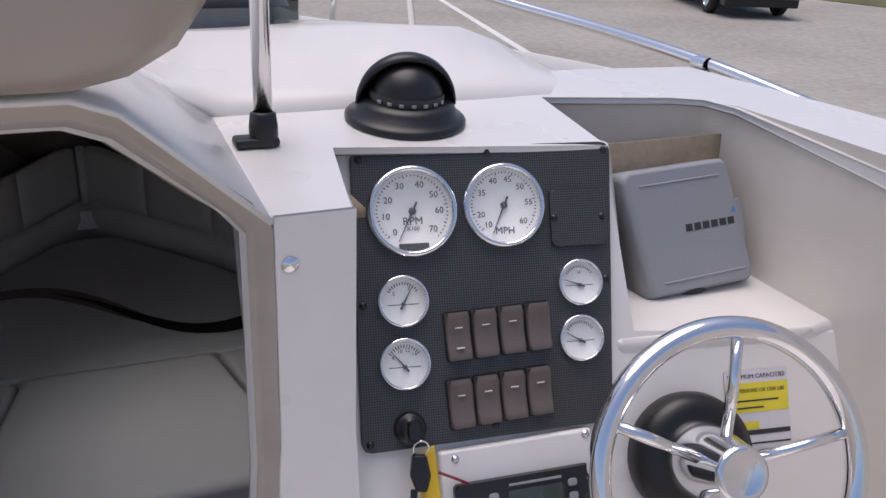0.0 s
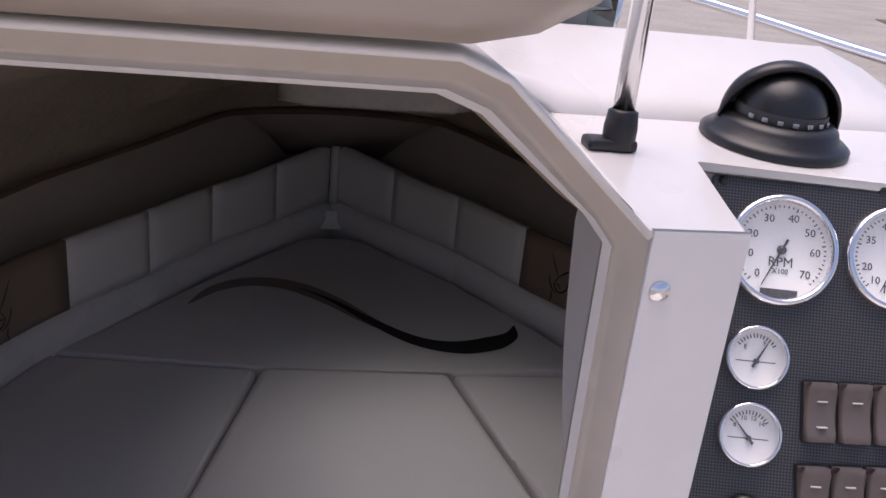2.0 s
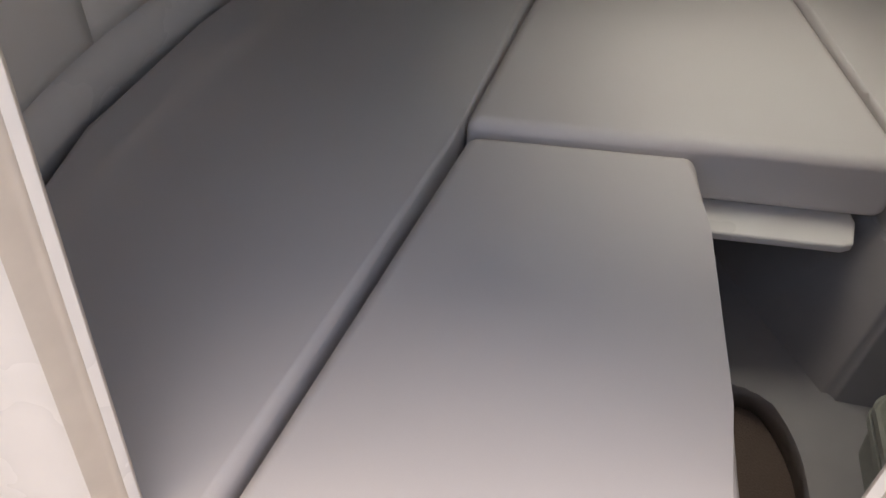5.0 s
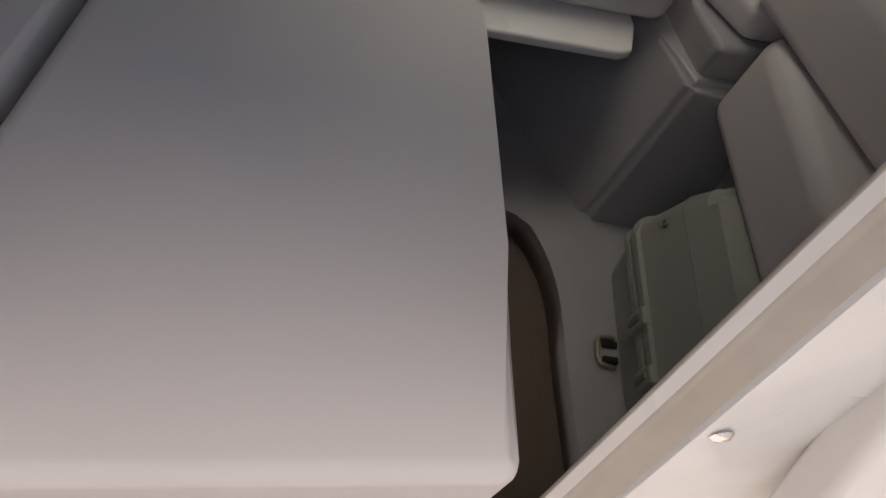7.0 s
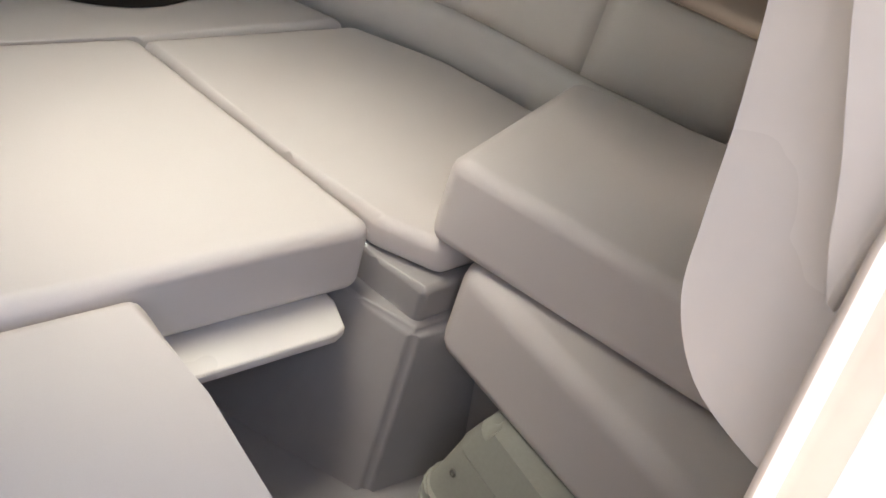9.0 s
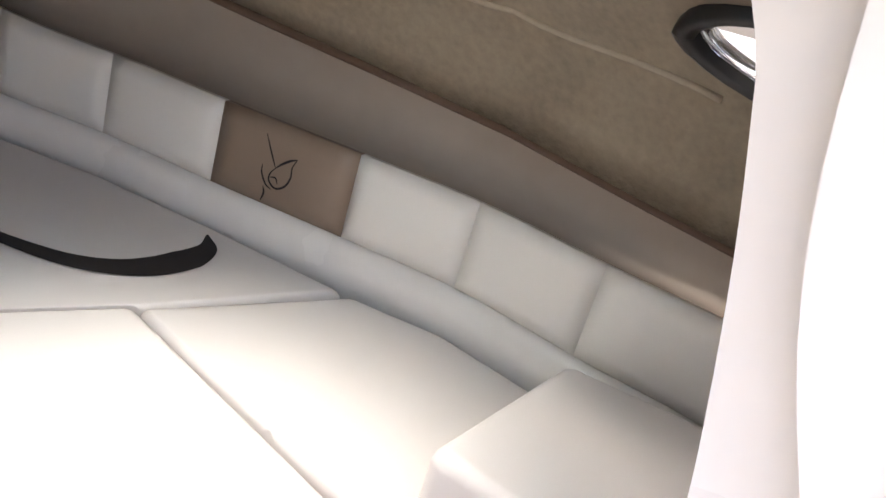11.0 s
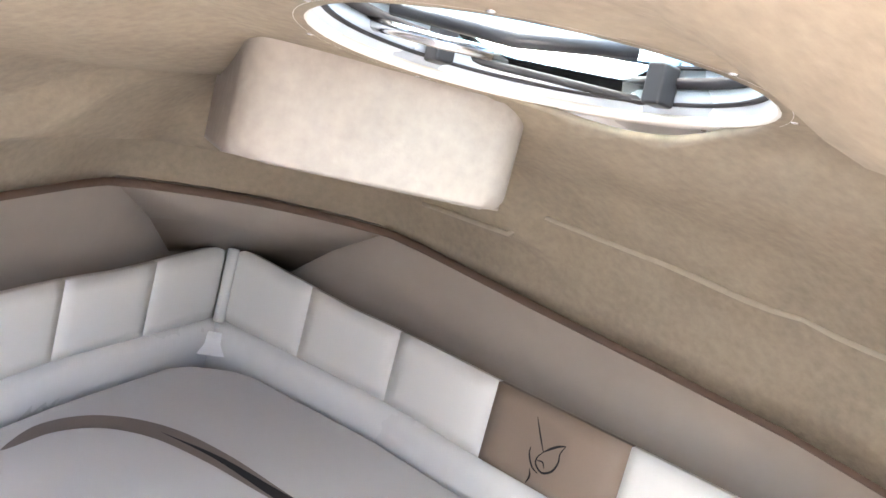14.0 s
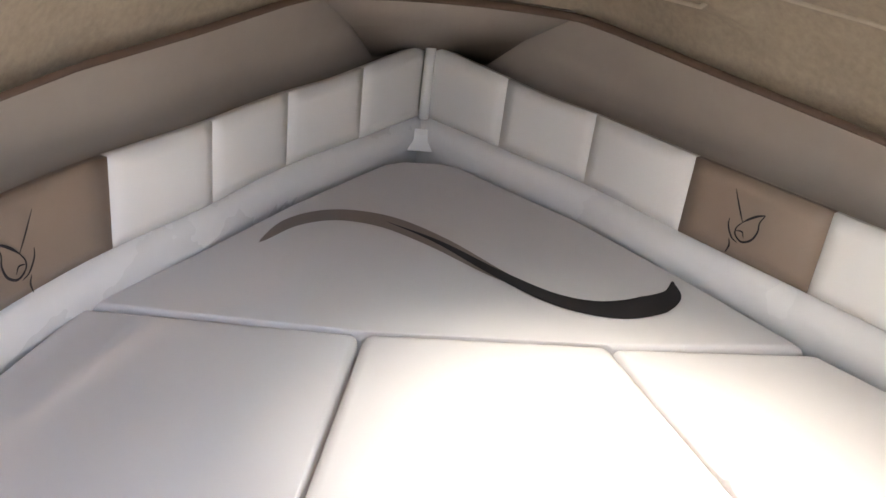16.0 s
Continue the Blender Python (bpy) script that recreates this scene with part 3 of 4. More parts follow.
frustum("body", 0.222, 0.232, 0.236, 0.246, 0.0, 0.082, 0.03, OLIVE, 0.0)
frustum("seam", 0.250, 0.260, 0.250, 0.260, 0.070, 0.082, 0.034, OLIVE, 0.004)
# the recess between the ribs and the lid groove have their shade painted dark
frustum("seam_recess", 0.238, 0.248, 0.238, 0.248, 0.080, 0.092, 0.032, OLIVE_DARK, 0.0)
frustum("seam", 0.250, 0.260, 0.250, 0.260, 0.090, 0.102, 0.034, OLIVE, 0.004)
frustum("lid", 0.238, 0.248, 0.206, 0.222, 0.100, 0.178, 0.03, OLIVE, 0.0)
frustum("lid_groove", 0.202, 0.218, 0.202, 0.218, 0.177, 0.181, 0.028, OLIVE_DARK, 0.0)
frustum("lid_top", 0.206, 0.222, 0.170, 0.198, 0.180, 0.222, 0.028, OLIVE, 0.014)
lathe("rivet", [(0.0035, 0), (0.0055, 0.001), (0.0055, 0.002), (0.0035, 0.003)], OLIVE_DARK, 14, case, Matrix.Translation((-0.109, 0.085, 0.148)) @ Matrix.Rotation(radians(-78), 4, "Y"))
for y in (-0.095, -0.02):
    box("latch", -0.131, -0.120, y - 0.012, y + 0.012, 0.062, 0.104, OLIVE, 0.003, 2, case)
    box("latch_pin", -0.134, -0.129, y - 0.004, y + 0.004, 0.070, 0.096, OLIVE_DARK, 0.001, 1, case)
hasp = thing("floor_hasp", "small brass hasp fixed to the cabin ledge", "hasp", m=Matrix.Translation((0.274, 0.213, FLOOR)) @ Matrix.Rotation(radians(-8), 4, "Z"))
tube("bail", [(0.012, -0.022, 0.004), (-0.010, -0.020, 0.006), (-0.015, -0.012, 0.007), (-0.015, 0.012, 0.007), (-0.010, 0.020, 0.006), (0.012, 0.022, 0.004)], 0.0034, BRASS, 10, parent=hasp)
for y in (-0.012, 0.012):
    box("lug", -0.006, 0.016, y - 0.005, y + 0.005, 0.0, 0.008, BLACK, 0.002, 2, hasp)

# ---- bulkhead with the companionway ----
INNER = [(-0.012, 0.36), (0.076, 1.20), (0.077, 1.462), (0.058, 1.485), (-0.035, 1.560), (-0.070, 1.573), (-0.455, 1.573), (-0.490, 1.560), (-0.570, 1.485), (-0.577, 1.462), (-0.575, 0.36)]
MIDDLE = [(0.018, 0.36), (0.103, 1.20), (0.104, 1.472), (0.085, 1.500), (-0.022, 1.588), (-0.060, 1.602), (-0.465, 1.602), (-0.503, 1.588), (-0.597, 1.500), (-0.603, 1.472), (-0.601, 0.36)]


def rake(z):
    """The bulkhead leans aft below the dash."""
    return -0.162 * max(0.0, 1.233 - z)


def bulkhead(name, outline, label):
    bm = bmesh.new()
    fr = [bm.verts.new((x, rake(z), z)) for x, z in outline]
    bk = [bm.verts.new((x, rake(z) + 0.028, z)) for x, z in outline]
    n = len(fr)
    upper = [i for i in range(n) if outline[i][1] >= 1.2]
    lower = [i for i in range(n) if outline[i][1] <= 1.24]
    for part in (upper, lower):
        bm.faces.new([fr[i] for i in part]), bm.faces.new([bk[i] for i in part][::-1])
    for i in range(n):
        bm.faces.new((fr[i], fr[(i + 1) % n], bk[(i + 1) % n], bk[i]))
    bmesh.ops.bevel(bm, geom=[e for e in bm.edges if e.is_manifold and e.calc_face_angle() > 0.5], offset=0.006, segments=3, affect="EDGES")
    return tagged(from_bm(name, bm, GEL), label, "wall", kind="structure")


def loops(name, rings, mat, label, category):
    rows = [[(x, y + rake(z), z) for x, z in ring] for ring, y in rings]
    return tagged(sheet(name, rows, mat), label, category, kind="structure")


RETURN = [(x + (0.02 if x > -0.26 else -0.02), z + (0.01 if z > 1.5 else 0)) for x, z in INNER]
loops("trim_companionway_inside", [(RETURN, 0.036), (INNER, 0.034), (INNER, 0.030)], CREAM, "cream inner return of the companionway", "trim")
loops("trim_companionway", [(INNER, 0.030), ([(x + (0.005 if x > -0.26 else -0.005), z + (0.005 if z > 1.5 else 0)) for x, z in INNER], 0.022)], GEL, "white rubber seal round the companionway", "trim")
GROOVE = [(x + (0.009 if x > -0.26 else -0.009), z + (0.009 if z > 1.5 else 0)) for x, z in INNER]
loops("trim_companionway_frame", [([(x + (0.005 if x > -0.26 else -0.005), z + (0.005 if z > 1.5 else 0)) for x, z in INNER], 0.022), (GROOVE, 0.026), ([(x + (0.013 if x > -0.26 else -0.013), z + (0.013 if z > 1.5 else 0)) for x, z in INNER], 0.018), (MIDDLE, 0.004)], TRIM, "beige moulded flange round the companionway", "trim")


def deck_z(x, y):
    return 1.484 + 0.10 * y


post_wall = bulkhead("wall_bulkhead_starboard", [(0.012, 0.30), (0.62, 0.30), (0.62, 0.70), (0.30, 0.78), (0.187, 0.92), (0.187, 1.233), (0.187, 1.484), (0.105, 1.484), (0.104, 1.233)], "white moulded bulkhead beside the companionway")
lp = bulkhead("wall_bulkhead_port", [(-0.603, 0.30), (-0.603, 1.233), (-0.605, 1.50), (-1.16, 1.50), (-1.16, 1.233), (-1.16, 0.30)], "white moulded bulkhead on the port side")
sill = box("trim_sill", -0.655, 0.02, -0.152, -0.10, 0.30, 0.56, GEL, 0.008)
tagged(sill, "white moulded companionway sill", "trim", kind="structure")
lathe("screw", [(0, 0.004), (0.006, 0.003), (0.009, 0.0)], CHROME, 16, post_wall, Matrix.Translation((0.119, -0.001, 1.433)) @ Matrix.Rotation(radians(90), 4, "X"))
lathe("screw", [(0, 0.004), (0.006, 0.003), (0.009, 0.0)], CHROME, 16, post_wall, Matrix.Translation((0.084, -0.0625, 0.852)) @ Matrix.Rotation(radians(90), 4, "X"))

# deck moulding: dash top and the coaming round the cockpit
deck_poly = [(0.101, 0.003), (0.187, 0.003), (0.212, 0.166), (0.556, 0.098), (0.566, 0.293), (0.775, 0.255), (0.825, 0.235), (0.848, 0.19), (0.835, -0.10), (0.86, -0.6), (0.89, -3.0),
             (1.12, -3.0), (1.12, -0.5), (1.06, 0.1), (0.93, 0.40), (0.72, 0.41), (0.40, 0.40), (0.103, 0.40)]
dk = prism("deck", deck_poly, lambda x, y: min(deck_z(x, y), 1.535) - 0.010, lambda x, y: min(deck_z(x, max(y, 0.0)), 1.535) if y > -0.11 else 1.475 + 0.02 * y, GEL, 0.004, 2)
tagged(dk, "white gelcoat deck and dash top", "deck", kind="structure")
# slope from the dash top up to the hatch garage, and the garage top
sl = sheet("deck_chamfer", [[(0.103, 0.0, 1.478), (0.106, 0.31, 1.510), (0.108, 0.53, 1.565)], [(-0.022, 0.0, 1.590), (-0.022, 0.30, 1.600), (-0.022, 0.53, 1.585)], [(-0.06, 0.0, 1.604), (-0.06, 0.30, 1.625), (-0.06, 0.53, 1.592)], [(-0.465, 0.0, 1.604), (-0.465, 0.30, 1.625), (-0.465, 0.53, 1.592)], [(-0.503, 0.0, 1.59), (-0.52, 0.30, 1.60), (-0.52, 0.53, 1.58)], [(-0.611, 0.0, 1.49), (-0.64, 0.30, 1.52), (-0.66, 0.53, 1.5)], [(-1.14, 0.0, 1.49), (-1.1, 0.30, 1.5), (-0.95, 0.53, 1.45)]], GEL, thick=0.006)
tagged(sl, "white moulded slope of the cabin top", "deck", kind="structure")


def foredeck_z(x, y):
    y = min(max(y, 0), 1.79)
    return max(ceiling_z(x * k, y) for k in (0.80, 0.88, 0.94, 1.0, 1 / 0.88)) + 0.032 + 0.06 * float(np.clip((y - 1.0) * 4, 0, 1))


rows = []
for j in range(22):
    y = 0.05 + 2.15 * j / 21
    l, r = half(PORT, min(y, 2.07)) - 0.12, half(STAR, min(y, 2.07)) + 0.12
    rows.append([(l + (r - l) * i / 30, y, foredeck_z((l + (r - l) * i / 30) * 0.88, y)) for i in range(31)])
rows = [r for r in rows if r[0][1] > 0.35]
rows = [[(x, 0.29, float(np.interp(x, [-0.6, -0.5, -0.06, 0.1, 0.6, 0.95], [1.50, 1.625, 1.625, 1.508, 1.505, 1.40]))) for x, y, z in rows[0]]] + rows
fd = sheet("deck_fore", rows, GEL, thick=0.012)
tagged(fd, "white gelcoat foredeck", "deck", kind="structure")
cut(fd, [lathe("cutter", [(0, -0.2), (HR + 0.03, -0.2), (HR + 0.03, 0.3), (0, 0.3)], GEL, 48, m=HATCH)] + [prism("cutter", eye_outline(), -0.2, 0.2, GEL, m=port_pose(s)) for s in (STAR, PORT)])

# hull sides, cockpit
for s, nm in ((1, "starboard"), (-1, "port")):
    outer = [(s * 0.0, 2.45), (s * 0.5, 1.75), (s * 0.86, 1.1), (s * 1.06, 0.5), (s * 1.15, -0.5), (s * 1.16, -3.0)]
    pts = spline([(x, y, 0) for x, y in outer], 5)
    rows = [[(p.x * k, p.y - (1 - k) * 0.4, z) for p in pts] for k, z in ((0.99, 1.46), (1.0, 1.36), (0.98, 1.0), (0.9, 0.5), (0.7, 0.15), (0.0, -0.05))]
    h = sheet("wall_hull_" + nm, rows, GEL, thick=0.01)
    tagged(h, "white gelcoat hull side", "hull", kind="structure")
back_y = 0.262
cw = sheet("wall_coaming", [[(0.566, 0.296, z), (0.775, 0.258, z), (0.825, 0.238, z), (0.851, 0.19, z), (0.838, -0.10, z), (0.863, -0.6, z), (0.893, -3.0, z)] for z in (0.45, 1.25, 1.46, 1.505)], CREAM)
tagged(cw, "cream cockpit side moulding beside the helm", "wall", kind="structure")
cp = sheet("wall_coaming_port", [[(-0.86, 0.0, z), (-0.86, -0.6, z), (-0.89, -3.0, z)] for z in (0.45, 1.46)], CREAM)
tagged(cp, "cream cockpit side moulding to port", "wall", kind="structure")
pd = box("deck_port", -1.14, -0.86, -3.0, 0.0, 1.43, 1.465, GEL, 0.012)
tagged(pd, "white gelcoat side deck to port", "deck", kind="structure")
tr = box("wall_transom", -1.14, 1.14, -3.06, -3.0, 0.3, 1.40, GEL, 0.02)
tagged(tr, "white moulded transom", "wall", kind="structure")
so = box("floor_cockpit", -1.0, 1.0, -3.0, -0.10, SOLE - 0.04, SOLE, GEL)
tagged(so, "white non-slip cockpit sole", "floor", kind="structure")
shelf = prism("dash_shelf", [(0.53, 0.0), (0.80, -0.058), (0.85, -0.06), (0.86, 0.2), (0.83, 0.25), (0.775, 0.265), (0.56, 0.30)], 1.20, 1.27, GEL, 0.012, 3)
tagged(shelf, "white moulded shelf beside the instrument panel", "shelf", kind="structure")

# inside of the bulkhead seen from the cabin
CHEEK = [(0.030, 1.150), (0.046, 1.178), (0.062, 1.215), (0.100, 1.290), (0.122, 1.360), (0.140, 1.466), (0.034, 1.466)]
FOLD = [(0.0, 1.030), (0.030, 1.030), (0.076, 1.045), (0.108, 1.085), (0.120, 1.138), (0.132, 1.205), (0.156, 1.300), (0.182, 1.380), (0.212, 1.466), (0.034, 1.466), (0.02, 1.20)]
TURN = Matrix(((0, 0, 1, 0), (1, 0, 0, 0), (0, 1, 0, 0), (0, 0, 0, 1)))
for name, outline, x0, x1, r, label in (("wall_helm_cheek", CHEEK, 0.092, 0.110, 0.007, "white moulded cheek beside the companionway"), ("wall_helm_fold", FOLD, 0.120, 0.158, 0.016, "white rounded inner fold of the helm box")):
    top = [(p.x, p.y) for p in spline([(y, z, 0) for y, z in outline[:-1]], 5)] + outline[-1:]
    tagged(prism(name, top, x0, x1, GEL, r, 4, m=TURN, only="both"), label, "wall", kind="structure")
# thin brown sheet across the gap from the cheek to the fold
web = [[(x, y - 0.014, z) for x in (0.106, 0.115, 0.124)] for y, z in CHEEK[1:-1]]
tagged(sheet("wall_helm_web", web, BROWN, thick=0.003), "brown sheet between the folds of the helm box", "wall", kind="structure")
under = [[(x, rake(1.0) + 0.03 + dy, z) for x in (0.215, 0.40, 0.62, 0.93)] for dy, z in ((0.0, 1.04), (0.07, 1.05), (0.14, 1.12), (0.19, 1.22), (0.21, 1.34), (0.215, 1.46))]
tagged(sheet("wall_helm_under", under, LINER, thick=0.004), "beige fabric lining under the helm", "wall", kind="structure")

# ---- helm console and instruments ----
PU, PV = Vector((0.97853, -0.20611, 0)), Vector((-0.08725, -0.41422, -0.90598))
PN = Vector((-0.18673, -0.88653, 0.42331))
PM = Matrix.Translation((0.2378, 0.1687, 1.4900)) @ Matrix((PU, -PV, PN)).transposed().to_4x4()


def at(a, b, h=0.0, turn=0.0):
    return Matrix.Translation((a, -b, h)) @ Matrix.Rotation(radians(turn), 4, "Z")


con = prism("helm_console", [(-0.022, 0.012), (0.336, 0.012), (0.336, -0.245), (0.66, -0.245), (0.66, -0.80), (-0.028, -0.80)], -0.06, -0.006, GEL, 0.012, 3, m=PM)
tagged(con, "white moulded helm console", "console", kind="structure")
panel = thing("instrument_panel", "black carbon-weave instrument panel with gauges and switches", "instrument panel", m=PM)
prism("plate", [(a, -b) for a, b in ((0.012, -0.004), (0.314, -0.007), (0.322, -0.005), (0.327, 0.004), (0.309, 0.330), (0.305, 0.338), (0.296, 0.341), (0.008, 0.351), (0.0, 0.349), (-0.004, 0.340), (0.000, 0.008), (0.004, 0.0))], -0.005, 0.003, CARBON, 0.0012, 2, panel)
for a, b in ((0.010, 0.009), (0.166, 0.003), (0.318, 0.003), (0.311, 0.164), (0.158, 0.331), (0.006, 0.180), (0.006, 0.341), (0.298, 0.330)):
    lathe("screw", [(0, 0.0062), (0.003, 0.006), (0.0048, 0.003)], BLACK, 12, panel, at(a, b))
spk = prism("speaker_grille", rounded(0.070, 0.070, 0.006), 0.003, 0.009, CARBON, 0.002, 2, panel, at(0.277, 0.087))
for x in (-0.031, 0.031):
    lathe("screw", [(0, 0.0115), (0.003, 0.011), (0.0045, 0.009)], BLACK, 12, spk, Matrix.Translation((x, 0, 0)))


def gauge(a, b, r, marks, needle, caption, odo=False):
    g = new("gauge")
    g.parent, g.matrix_basis = panel, at(a, b, 0.003)
    lathe("bezel", [(r, 0), (r, 0.006), (r * 0.985, 0.0095), (r * 0.93, 0.0115), (r * 0.885, 0.0105), (r * 0.865, 0.007), (r * 0.86, 0.003)], CHROME, 48, g)
    lathe("dial", [(0, 0.0035), (r * 0.86, 0.0035), (r * 0.865, 0.007)], FACE, 40, g)
    bm = bmesh.new()
    big = r > 0.04
    count = 45 if big else 13
    span = 270 if big else 110
    for i in range(count):
        ang = radians(90 + span / 2 - span * i / (count - 1))
        r1, r0 = r * (0.80 if big else 0.72), r * (0.73 if (big and i % 5 == 0) else 0.76 if big else 0.60)
        w = 0.0006
        d, n = Vector((math.cos(ang), math.sin(ang), 0)), Vector((-math.sin(ang), math.cos(ang), 0))
        vs = [bm.verts.new(d * q + n * s * w + Vector((0, 0, 0.0038))) for q, s in ((r0, -1), (r1, -1), (r1, 1), (r0, 1))]
        bm.faces.new(vs)
    if not big:
        vs = [bm.verts.new((x * r, y * r, 0.0037)) for x, y in ((-0.62, -0.12), (0.62, -0.12), (0.62, -0.15), (-0.62, -0.15))]
        bm.faces.new(vs)
    from_bm("marks", bm, INK, g, soft=False)
    for text, ang, q in marks:
        words("numeral", text, r * 0.20, INK, Matrix.Translation((r * q * math.cos(radians(ang)), r * q * math.sin(radians(ang)), 0.0038)), g)
    if caption:
        words("caption", caption, r * 0.24, INK, Matrix.Translation((0.0, -r * (0.22 if odo else 0.60), 0.0038)), g)
    if odo:
        words("caption", "X100", r * 0.13, INK, Matrix.Translation((0.0, -r * 0.38, 0.0038)), g)
        box("hour_meter", -0.018, 0.018, -0.047, -0.038, 0.0036, 0.0046, INK, 0, 1, g)
    nd = Matrix.Rotation(radians(needle), 4, "Z")
    prism("needle", [(-r * 0.22, -0.0013), (-r * 0.22, 0.0013), (r * 0.72, 0.0003), (r * 0.72, -0.0003)], 0.0048, 0.0056, BLACK, 0, 1, g, nd if big else Matrix.Translation((0, -r * 0.12, 0)) @ nd)
    lathe("pivot", [(0, 0.008), (r * 0.07, 0.0075), (r * 0.085, 0.004)], BLACK, 16, g, None if big else Matrix.Translation((0, -r * 0.12, 0)))
    lens = lathe("lens", [(0, 0.0098), (r * 0.5, 0.0094), (r * 0.87, 0.0082)], CLEAR, 40, g)
    lens.visible_shadow = False
    return g


gauge(0.070, 0.072, 0.0545, [("0", 228, 0.60), ("10", 190, 0.60), ("20", 155, 0.58), ("30", 115, 0.60), ("40", 72, 0.60), ("50", 35, 0.60), ("60", 0, 0.60), ("70", 318, 0.60)], 243, "RPM", True)
gauge(0.183, 0.069, 0.0515, [("10", 228, 0.60), ("20", 200, 0.60), ("35", 150, 0.60), ("40", 112, 0.62), ("45", 78, 0.62), ("50", 45, 0.60), ("55", 5, 0.62), ("60", 320, 0.60)], 245, "MPH")
gauge(0.053, 0.177, 0.031, [("E", 140, 0.45), ("F", 60, 0.5)], 60, "")
gauge(0.051, 0.250, 0.031, [("8", 150, 0.5), ("10", 110, 0.5), ("12", 75, 0.5), ("14", 40, 0.5)], 130, "")
gauge(0.274, 0.167, 0.029, [("H", 90, 0.4)], 160, "")
gauge(0.271, 0.235, 0.029, [], 150, "")


def rocker(a, b, marks):
    sw = new("rocker_switch")
    sw.parent, sw.matrix_basis = panel, at(a, b, 0.003, 3)
    n = 8
    rows = []
    for i in range(n + 1):
        y = -0.028 + 0.056 * i / n
        h = 0.0115 - 0.006 * math.cos(math.pi * (i / n - 0.5)) + 0.004 * (i / n)
        e = 0.003 if i in (0, n) else 0.0
        rows.append([(-0.0145, y, 0.0), (-0.0145 + e, y, h - 0.0015), (-0.012, y, h), (0.012, y, h), (0.0145 - e, y, h - 0.0015), (0.0145, y, 0.0)])
    rows = [[(x, -0.028, 0) for x, _, _ in rows[0]]] + rows + [[(x, 0.028, 0) for x, _, _ in rows[0]]]
    sheet("rocker", rows, ROCKER, sw)
    prism("surround", rounded(0.033, 0.061, 0.004, 3), -0.001, 0.002, BLACK, 0.0006, 1, sw)
    for y in marks:
        box("mark", -0.0045, 0.0045, y - 0.0008, y + 0.0008, 0.004, 0.0128 if y < 0.005 else 0.0118, MARK, 0, 1, sw)


for k in range(4):
    rocker(0.117 + 0.0335 * k, 0.2225 - 0.0018 * k, ((0.010, -0.014) if k == 0 else (0.010,) if k < 3 else ()))
    rocker(0.116 + 0.0328 * k, 0.302 - 0.0025 * k, (0.010,))
key = new("ignition_switch")
key.parent, key.matrix_basis = panel, at(0.053, 0.325, 0.003)
lathe("barrel", [(0.019, 0), (0.019, 0.006), (0.016, 0.009), (0.012, 0.010), (0.011, 0.018), (0, 0.019)], BLACK, 28, key)
prism("key_bow", rounded(0.012, 0.022, 0.004), 0.018, 0.034, BLACK, 0.002, 2, key)
keys = thing("key_ring", "black key fob and yellow tag hanging from the ignition", "keys", m=PM @ at(0.060, 0.345, 0.03))
tube("ring", [(0.009 * math.cos(a), 0.009 * math.sin(a), 0.004 * math.sin(a)) for a in np.linspace(0, 2 * math.pi, 20, endpoint=False)], 0.0012, STEEL, 8, True, keys)
prism("fob", [(-0.010, -0.006), (0.006, -0.008), (0.010, -0.032), (0.004, -0.05), (-0.008, -0.048), (-0.014, -0.03)], -0.008, 0.004, BLACK, 0.003, 2, keys)
prism("fob", [(-0.014, -0.045), (-0.006, -0.046), (-0.012, -0.085), (-0.018, -0.084)], -0.004, 0.0, BLACK, 0.001, 2, keys)
prism("tag", [(0.002, -0.008), (0.018, 0.0), (0.024, -0.08), (-0.002, -0.085)], -0.014, -0.011, KEYTAG, 0.001, 1, keys)
tube("cord", [(0.02, -0.03, -0.004), (0.05, -0.045, -0.01), (0.075, -0.06, -0.02), (0.11, -0.055, -0.03)], 0.0016, RED, 8, parent=keys)

# lower panel with the radio
lower = prism("access_panel", [(0.084, -0.356), (0.277, -0.345), (0.277, -0.62), (0.084, -0.62)], -0.004, 0.010, GEL, 0.005, 2, m=PM)
tagged(lower, "white plastic access panel with corner screws", "panel")
for a, b in ((0.104, 0.366), (0.268, 0.352)):
    lathe("screw", [(0, 0.0135), (0.003, 0.013), (0.0052, 0.010)], STEEL, 12, lower, at(a, b))
radio = thing("radio", "black marine radio with small grey display", "radio", m=PM @ at(0.186, 0.435, 0.012, 3))
prism("case", rounded(0.17, 0.09, 0.006), -0.004, 0.010, BLACK, 0.003, 2, radio)
box("display", -0.022, 0.045, 0.0, 0.030, 0.010, 0.0112, LCD, 0, 1, radio)
for x, y in ((-0.04, 0.026), (0.058, 0.028), (0.058, 0.012)):
    prism("button", rounded(0.012, 0.009, 0.003, 3, x, y), 0.010, 0.0125, GREY, 0.001, 1, radio)
box("print", -0.02, 0.045, 0.035, 0.038, 0.010, 0.0108, GREY, 0, 1, radio)

# capacity label
lab = prism("capacity_label", rounded(0.092, 0.102, 0.002, 2), -0.0055, -0.004, LABEL, m=PM @ at(0.514, 0.345, 0.0))
tagged(lab, "yellow and white capacity label stuck on the console", "label")
box("band", -0.045, 0.045, -0.004, 0.034, -0.004, -0.0035, YELLOW, 0, 1, lab)
box("band", -0.045, 0.0, -0.026, -0.016, -0.004, -0.0035, YELLOW, 0, 1, lab)
box("band", -0.045, 0.045, -0.033, -0.027, -0.004, -0.0035, INK, 0, 1, lab)
words("heading", "MAXIMUM CAPACITIES", 0.0082, INK, Matrix.Translation((0, 0.042, -0.0037)), lab)
words("line", "8", 0.017, INK, Matrix.Translation((-0.037, 0.023, -0.0032)), lab)
